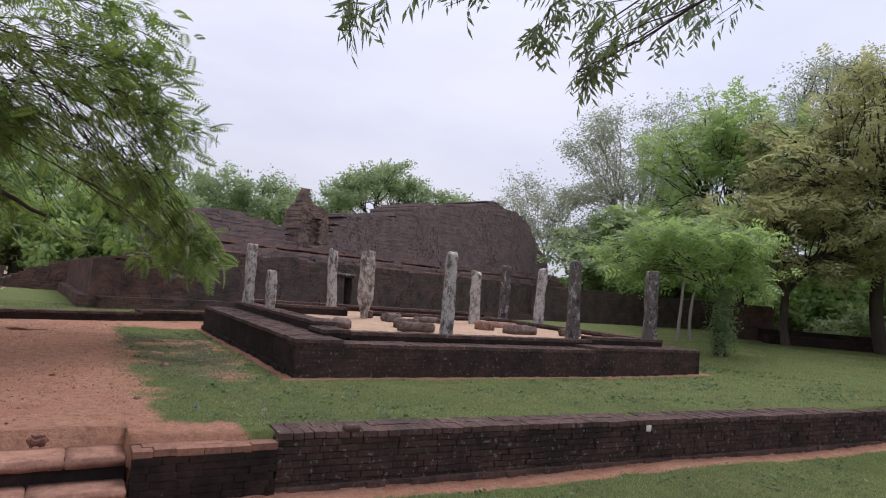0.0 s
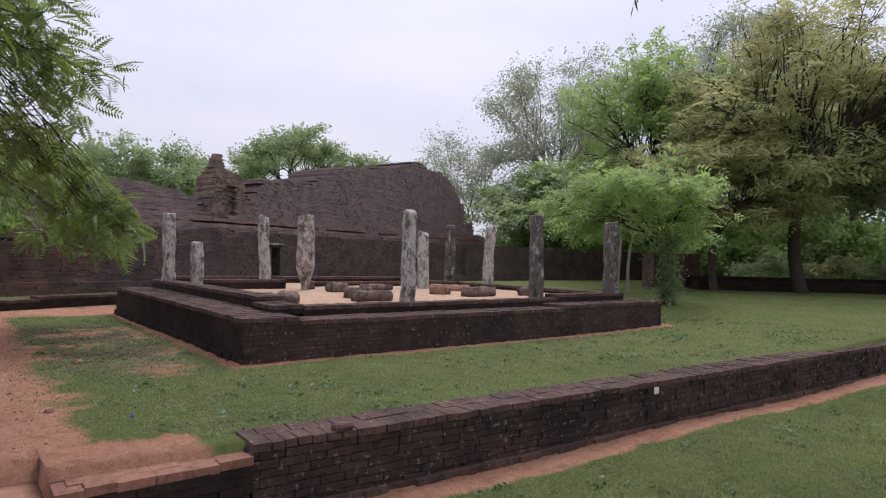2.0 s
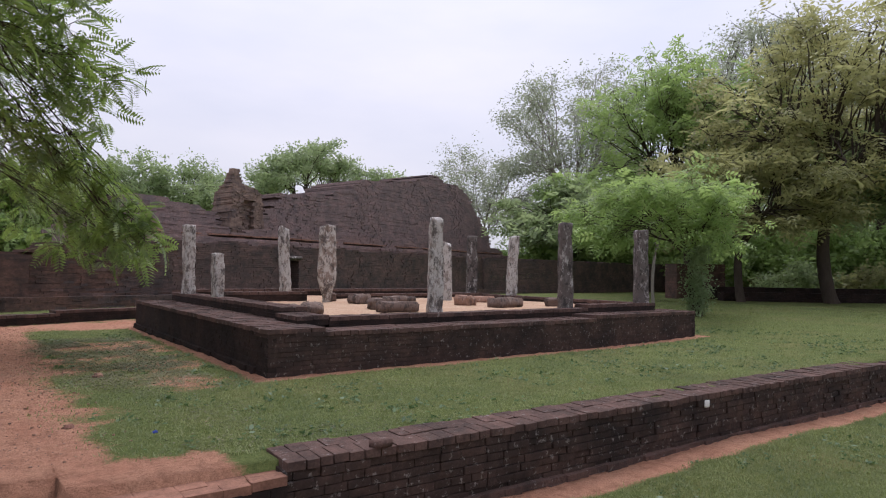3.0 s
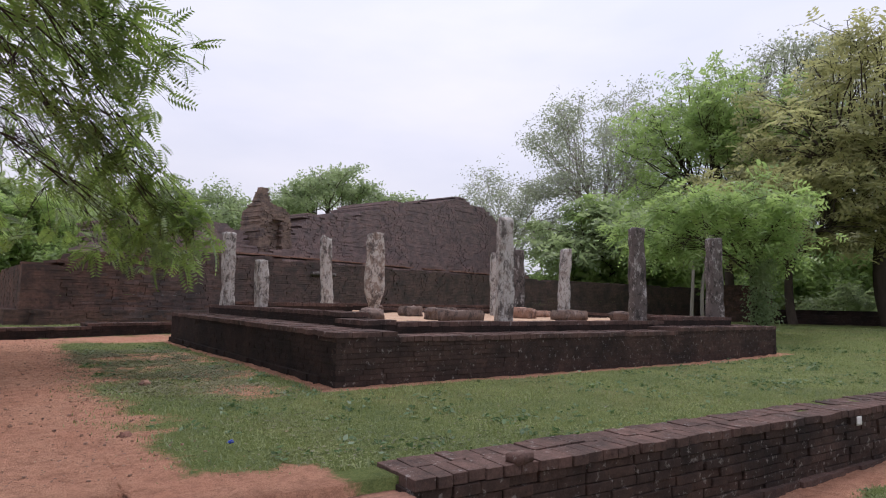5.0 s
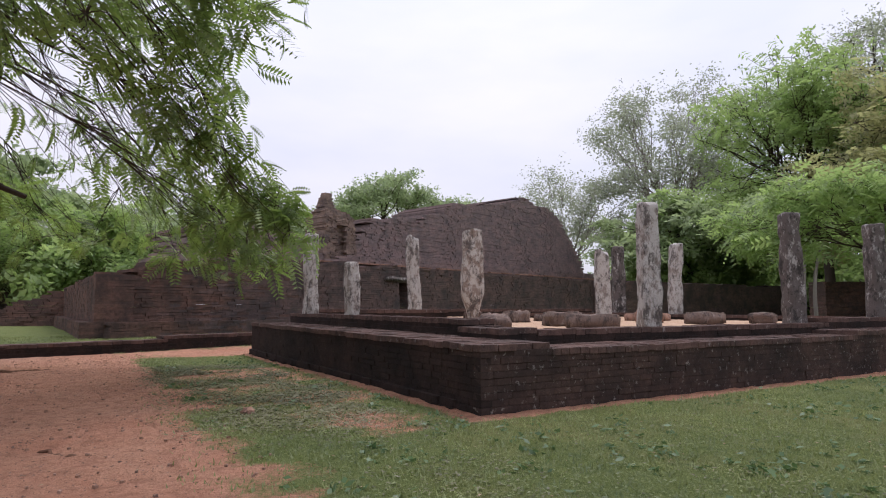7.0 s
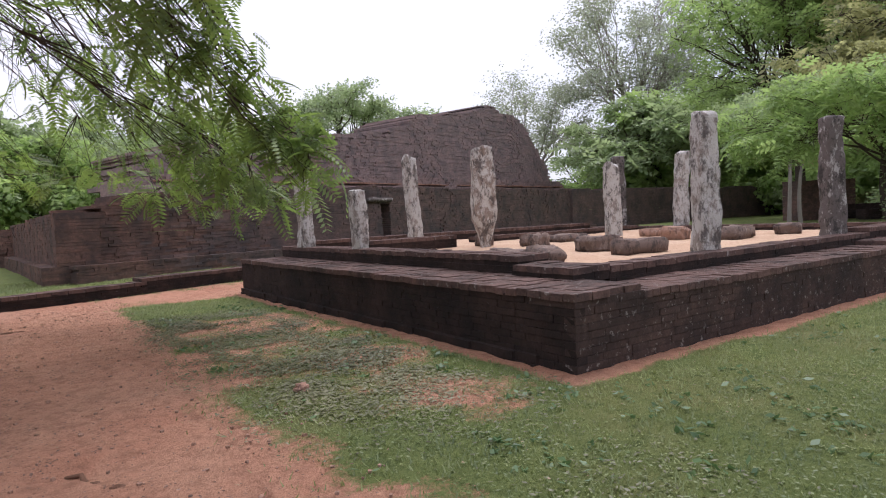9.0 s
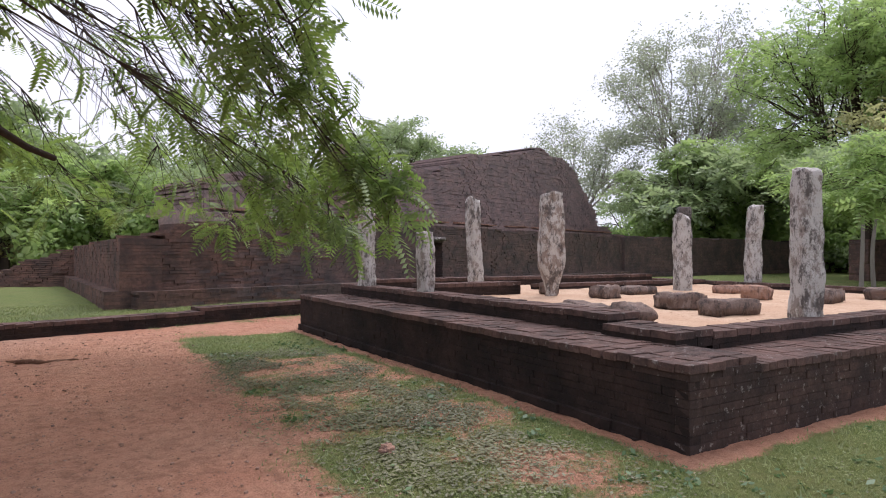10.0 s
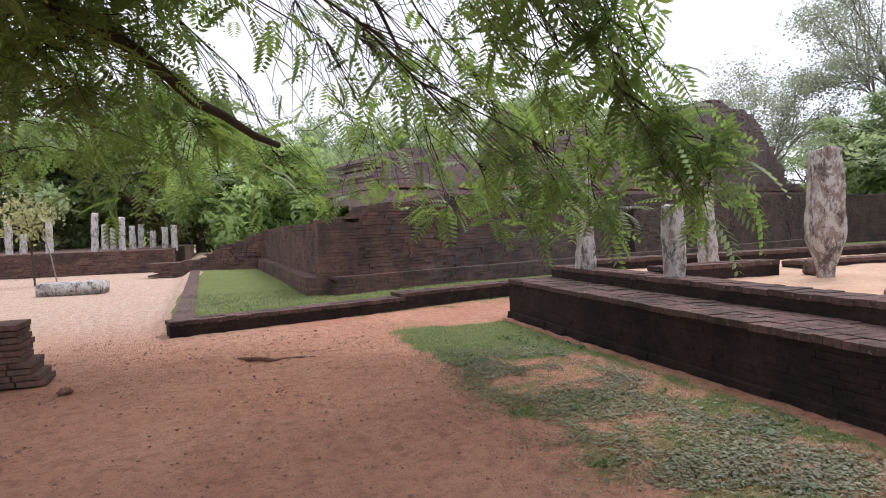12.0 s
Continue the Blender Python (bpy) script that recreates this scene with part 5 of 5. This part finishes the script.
for i, (label, az, d, th, tr, cz, rad, n, cl, per, sp, lm, bk) in enumerate(TREES):
    x, y = polar(az, d)
    layered = sp is SPRIG or sp is SPRIG_FAR
    make_tree(label, (x, y, 0.2 if d < 50 else 0), th, tr, crown((x, y, cz), rad, n, cl, 60 + i, -0.6), sp, int(per * 0.7), lm, bk, 80 + i, (0.3, 0.3), 8, 5, spread_k=1.6 if layered else 2.1, flat=0.5 if layered else 1.0, limb_r=0.3, droopy=0.15, wiggle=0.22)

# the wood to the north-west and all round, beyond the halls
gw = np.random.default_rng(51)
for i, (az, d) in enumerate(((-4, 46), (-9, 42), (-14, 45), (-19, 41), (-25, 44), (-32, 40), (86, 46), (98, 44), (-48, 40), (112, 40), (140, 40), (175, 42), (-150, 42), (-110, 40), (-78, 38))):
    x, y = polar(az, d, -4, -1)
    s = gw.uniform(0.85, 1.15)
    make_tree("leafy forest tree behind the ruins", (x, y, 0), 3.2 * s, 0.32, crown((x, y, 6.0 * s), (6.0, 6.0, 4.4 * s), 22, 1.7, 200 + i, -0.8), SPRAY_L, 70 if az < 60 and az > -40 else 26, (M_LEAF_MID, M_LEAF_BRIGHT, M_LEAF_DARK)[i % 3], M_BARK, 230 + i, (0.2, 0), 5, 5)
for i, (az, d) in enumerate(((68, 60), (62, 75), (74, 62), (80, 70), (56, 80), (50, 90), (20, 120), (8, 120), (-4, 70), (-14, 66), (-24, 66))):
    x, y = polar(az, d, -4, -1)
    make_tree("distant leafy forest tree", (x, y, 0), 2.5, 0.4, crown((x, y, 5.5), (9.0, 9.0, 5.2), 22, 2.3, 260 + i, -0.9), SPRAY_L, 46, (M_LEAF_MID, M_LEAF_DARK)[i % 2], M_BARK, 290 + i, (0.2, 0), 4, 4)

# bushes under the trees
gb = np.random.default_rng(52)
BUSHES = [(az, d) for az in range(68, 94, 3) for d in (43, 58)] + [(az, 46) for az in range(-40, 2, 3)]
for i, (az, d) in enumerate(BUSHES):
    x, y = polar(az + gb.uniform(-1, 1), d + gb.uniform(-3, 3), -4, -1)
    make_tree("low leafy bush under the trees", (x, y, 0.1), 0.5, 0.08, crown((x, y, 1.9 if az < 3 else 1.0), (2.4, 2.4, 2.0 if az < 3 else 1.3), 13 if az < 3 else 9, 1.2 if az < 3 else 0.9, 400 + i, -0.6 if az < 3 else -0.3), SPRAY_L if d > 44 and az < 3 else SPRAY_M, 54, (M_LEAF_MID, M_LEAF_BRIGHT, M_LEAF_OLIVE)[i % 3], M_BARK, 450 + i, (0, 0), 3, 3, category="bush")

for i, (az, d) in enumerate(((48, 48), (49, 50), (52, 57), (55, 66), (58, 76), (61, 90), (64, 100), (67, 100), (45.5, 66), (48.5, 64), (1.5, 41), (5, 42), (60, 48), (63, 51), (66, 53), (69, 55), (72, 56), (75, 57))):
    x, y = polar(az, d)
    make_tree("leafy thicket behind the outer wall", (x, y, 0.1), 1.2, 0.12, crown((x, y, 2.8), (5.0, 4.0, 2.6), 24, 1.6, 500 + i, -0.8), SPRAY_L, 46, M_LEAF_BRIGHT, M_BARK, 520 + i, (0, 0), 4, 3, category="bush")

# ---- grass, fallen leaves, pebbles ----
gg = np.random.default_rng(71)


def blades(n, xr, yr, hgt, wid, keep_below):
    x, y = gg.uniform(*xr, n), gg.uniform(*yr, n)
    m = (earth(x, y) + gg.normal(0, 0.10, n) < keep_below + 0.06) & (np.abs(y - drop_line(x) + 0.1) > 0.36)
    m &= ~((x > -0.05) & (x < 9.85) & (y > -0.05) & (y < 8.2))
    m &= ~((x < -2.4) & (y < -2.7) & (y > -4.1))
    x, y = x[m], y[m]
    k = len(x)
    z = ground_z(x, y)
    a = gg.uniform(0, 2 * np.pi, k)
    h, w = hgt * gg.uniform(0.5, 1.4, k), wid * gg.uniform(0.7, 1.3, k)
    lx, ly = np.cos(a), np.sin(a)
    b = gg.uniform(0.4, 1.3, k)
    p0 = np.stack([x - ly * w, y + lx * w, z - .005], -1)
    p1 = np.stack([x + ly * w, y - lx * w, z - .005], -1)
    p2 = np.stack([x + lx * h * b, y + ly * h * b, z + h], -1)
    v = np.stack([p0, p1, p2], 1).reshape(-1, 3)
    return v, np.arange(3 * k).reshape(-1, 3)


vg = [blades(120000, (-2.6, 6), (-3.3, 8.5), 0.026, 0.005, 0.45), blades(90000, (-2, 9), (-7, -3.5), 0.026, 0.006, 0.45), blades(36000, (6, 22), (-4, 9), 0.032, 0.01, 0.42), blades(20000, (-5.2, 1), (9, 13), 0.03, 0.008, 0.42)]
v, f = join(vg)
tagged(new("grass", mesh_np("grass", v, f, M_GRASS)), "short cropped green grass of the lawn", "grass", kind="stuff")


def litter(n, xr, yr, size, mat, name, label, dens):
    x, y = gg.uniform(*xr, n), gg.uniform(*yr, n)
    m = gg.random(n) < dens(x, y)
    x, y = x[m], y[m]
    k = len(x)
    z = np.where((x > 1.2) & (x < 8.8) & (y > 0.95) & (y < 7.6), 0.665, ground_z(x, y)) + gg.uniform(0.004, 0.022, k)
    a = gg.uniform(0, 2 * np.pi, k)
    l = size * gg.uniform(0.6, 1.4, k)
    w = l * gg.uniform(0.28, 0.5, k)
    dx, dy = np.cos(a), np.sin(a)
    curl = gg.uniform(-.2, .35, (4, k)) * l
    P = [np.stack([x - dx * l / 2, y - dy * l / 2, z + curl[0] * .3], -1), np.stack([x - dy * w / 2, y + dx * w / 2, z + curl[1] * .4], -1),
         np.stack([x + dx * l / 2, y + dy * l / 2, z + curl[2] * .5], -1), np.stack([x + dy * w / 2, y - dx * w / 2, z + curl[3] * .4], -1)]
    v = np.stack(P, 1).reshape(-1, 3)
    tagged(new(name, mesh_np(name, v, np.arange(4 * k).reshape(-1, 4), mat)), label, "leaves", kind="stuff")


litter(84000, (-2.6, 0.0), (-1.0, 6.6), 0.037, M_LITTER, "fallen_leaves", "grey-green fallen leaves strewn over the thin grass",
       lambda x, y: smooth(-2.5, -1.7, x) * (1 - smooth(-0.7, -0.3, x)) * smooth(-0.6, 1.6, y) * (1 - smooth(5.2, 6.2, y)) * np.clip(4.6 * (fbm(x + 9, y + 3, 2.6, 4) - 0.32), 0.05, 1))
litter(14000, (-2.0, 2.5), (-3.0, 2.6), 0.03, M_LITTER, "lawn_leaves", "small fallen leaves scattered over the thin lawn", lambda x, y: 0.75 * (1 - smooth(-0.6, 2.5, x)) * smooth(-2.0, -1.3, x) * ((x < -0.15) | (y < -0.25)) * np.clip(3.5 * (fbm(x + 21, y + 5, 1.7, 4) - 0.38), 0.03, 1) * (np.abs(y - drop_line(x) + 0.1) > 0.4))
litter(9000, (-2.6, 12.0), (-7.0, 7.0), 0.05, M_WEED, "scattered_leaves", "sparse weeds and leaves scattered on the lawn", lambda x, y: 0.8 * ((x < -0.2) | (y < -0.3)) * (earth(x, y) < 0.45) * (np.sin(x * 3.1 + 2 * np.sin(y * 2.3)) * np.sin(y * 3.7 + np.cos(x * 1.9)) > 0.35) * (np.abs(y - drop_line(x) + 0.1) > 0.4))
litter(6500, (-6, 9.0), (-7, 8.0), 0.022, M_DRY, "dry_leaves", "small dry leaves scattered over earth and lawn", lambda x, y: 0.35 * ((x < -0.1) | (y < -0.2)) * (np.abs(y + 3.3) > 0.6))

litter(150000, (-2.5, 8.0), (-6.2, 7.0), 0.021, M_GRASS, "clover", "low broad-leaved ground cover among the grass", lambda x, y: (earth(x, y) < 0.47) * ((x < -0.1) | (y < -0.25)) * (np.abs(y - drop_line(x) + 0.1) > 0.4) * np.clip(2.6 * (fbm(x + 3, y + 7, 1.9) - 0.3), 0.1, 1))
litter(15000, (-6.5, -2.0), (-2.6, 8.6), 0.02, M_TWIG, "path_debris", "bits of bark and twig strewn over the path", lambda x, y: 0.15 + 0.85 * (fbm(x, y + 11, 1.4) > 0.52))
litter(900, (1.3, 8.7), (1.0, 7.4), 0.03, M_DRY, "sand_debris", "dry leaves and chips on the sand floor", lambda x, y: np.where(y > 0, 0.9, 0))
gp = np.random.default_rng(77)
n = 5200
wx, wy = gp.uniform(-2.4, 12, n), gp.uniform(-6.6, 7.5, n)
m = (earth(wx, wy) < 0.5) & ((wx < -0.15) | (wy < -0.3) | (wx > 10)) & (np.abs(wy - drop_line(wx) + 0.1) > 0.4) & (fbm(wx, wy, 1.6) > 0.5)
wx, wy = wx[m], wy[m]
n = len(wx)
tuft = spray(7, 0.022, 0.055, 17)
v, f = scatter(tuft, np.stack([wx, wy, ground_z(wx, wy) + 0.02], -1), gp.normal(0, 1, (n, 3)) * (1, 1, .2), gp.normal(0, .3, n), gp.uniform(.5, 1.3, n))
tagged(new("weeds", mesh_np("weeds", v, f, M_WEED)), "small dark green weeds dotted over the lawn", "plant", kind="stuff")
pb = []
for _ in range(4000):
    x, y = gp.uniform(-7.5, -1.9), gp.uniform(-2.6, 9)
    s = 0.006 + 0.018 * gp.random() ** 3
    pb.append(((x, y, float(ground_z(x, y)) + s * .2), (s, s * gp.uniform(.6, 1), s * .7), gp.uniform(0, 3)))
tagged(new("pebbles", boxes_mesh("pebbles", pb, M_STEP, 0.002, 78)), "small brown pebbles strewn over the earth path", "stone", kind="stuff")

# ---- dark strips added for the shadow line of washed-out ledges in the path ----
for pts, r in ((((-5.2, 7.35), (-4.75, 7.28), (-4.3, 6.85), (-3.9, 6.52), (-3.45, 6.4), (-3.05, 6.22)), 0.03), (((-3.2, 0.62), (-3.05, 0.2), (-2.8, -0.05), (-2.72, -0.42)), 0.026)):
    a = np.array(pts)
    t = np.linspace(0, 1, len(a))
    tt = np.linspace(0, 1, 26)
    px, py = np.interp(tt, t, a[:, 0]) + gp.normal(0, 0.016, 26), np.interp(tt, t, a[:, 1]) + gp.normal(0, 0.016, 26)
    pz = ground_z(px, py) - 0.034 + gp.normal(0, 0.009, 26)
    v, f = tube(np.stack([px, py, pz], -1), r * np.sin(np.pi * np.clip(tt, 0.06, 0.94)) ** 0.5, 7)
    tagged(new("ledge_line", mesh_np("ledge_line", v, f, M_LEDGE_LINE, True)), "dark half-buried strip added for the shadow line of a washed-out ledge", "root", "roots in the path")

# ---- loose things ----
ob = new("loose_brick", chamfer_block("loose_brick", (0.16, 0.10, 0.055), M_BRICK_TOP, 0.004, 0.0015, 3, 1))
ob.matrix_world = pose(-0.42, -3.42, 0.02, 0, 0, 12)
tagged(ob, "loose red brick lying on the wall top", "brick")
ob = new("white_tag", chamfer_block("white_tag", (0.09, 0.015, 0.085), M_TAG, 0.003, 0.001, 4))
ob.matrix_world = pose(3.80, wall_front(3.80) - 0.012, -0.135, 0, 0, -3)
tagged(ob, "small white survey tag fixed to the wall face", "tag")
ob = new("stone", chamfer_block("stone", (0.11, 0.09, 0.07), M_STEP, 0.02, 0.015, 5))
ob.matrix_world = pose(-1.72, 1.1, -0.01, 0, 0, 30)
tagged(ob, "pale fist-sized stone on the thin grass", "stone")
ob = new("stone", chamfer_block("stone", (0.09, 0.08, 0.05), M_REDBRICK, 0.015, 0.015, 6))
ob.matrix_world = pose(-2.28, -1.5, -0.01, 0, 0, 70)
tagged(ob, "small red stone lying on the path", "stone")
ob = new("stone", chamfer_block("stone", (0.14, 0.09, 0.06), M_REDBRICK, 0.02, 0.02, 7))
ob.matrix_world = pose(-5.85, 5.75, -0.01, 0, 0, 5)
tagged(ob, "dark red brick fragment on the path", "stone")
ob = new("stone", chamfer_block("stone", (0.15, 0.11, 0.09), M_REDBRICK, 0.03, 0.02, 11))
ob.matrix_world = pose(-3.16, -3.28, -0.015, 0, 0, 20)
tagged(ob, "dusty red stone lying at the edge of the steps", "stone")
ob = new("litter_scrap", chamfer_block("litter_scrap", (0.05, 0.03, 0.02), M_BLUE, 0.006, 0.008, 8))
ob.matrix_world = pose(-1.72, -2.0, 0.0, 0, 0, 40)
tagged(ob, "crumpled scrap of blue plastic on the grass", "litter")
ob = new("stone_bench", chamfer_block("stone_bench", (1.6, 0.7, 0.34), M_PILLAR, 0.03, 0.015, 9))
ob.matrix_world = pose(-8.6, 17.6, 0.0, 0, 0, -4)
tagged(ob, "pale weathered stone slab lying by the path", "stone")
stake = tagged(new("sapling"), "young yellow-green sapling tied to a leaning stake", "plant")
stake.location = (-10.4, 21.8, 0)
v, f = tube(np.array(((0.35, 0, -0.1), (0.2, 0, 0.9), (-0.05, 0.0, 1.9))), (0.025, 0.022, 0.02), 6)
part("stake", mesh_np("stake", v, f, M_BARK_PALE, True), M_BARK_PALE, stake)
v, f = tube(np.array(((-0.3, 0, -0.1), (-0.35, 0, 1.2), (-0.5, 0.0, 2.6))), (0.035, 0.03, 0.02), 6)
part("stem", mesh_np("stem", v, f, M_BARK, True), M_BARK, stake)
n = 130
v, f = scatter(SPRAY_S[1], np.stack([gp.normal(-0.45, .45, n), gp.normal(0, .4, n), gp.normal(2.3, .35, n)], -1), gp.normal(0, 1, (n, 3)), gp.normal(0, 1, n), gp.uniform(.7, 1.2, n))
part("leaves", mesh_np("leaves", v, f, M_LEAF_OLIVE), M_LEAF_OLIVE, stake)

# ---- single bricks ----
count = 0
for owner, one, mat in LATE:
    for bx in one:
        brick_object(owner, bx, mat, count)
        count += 1
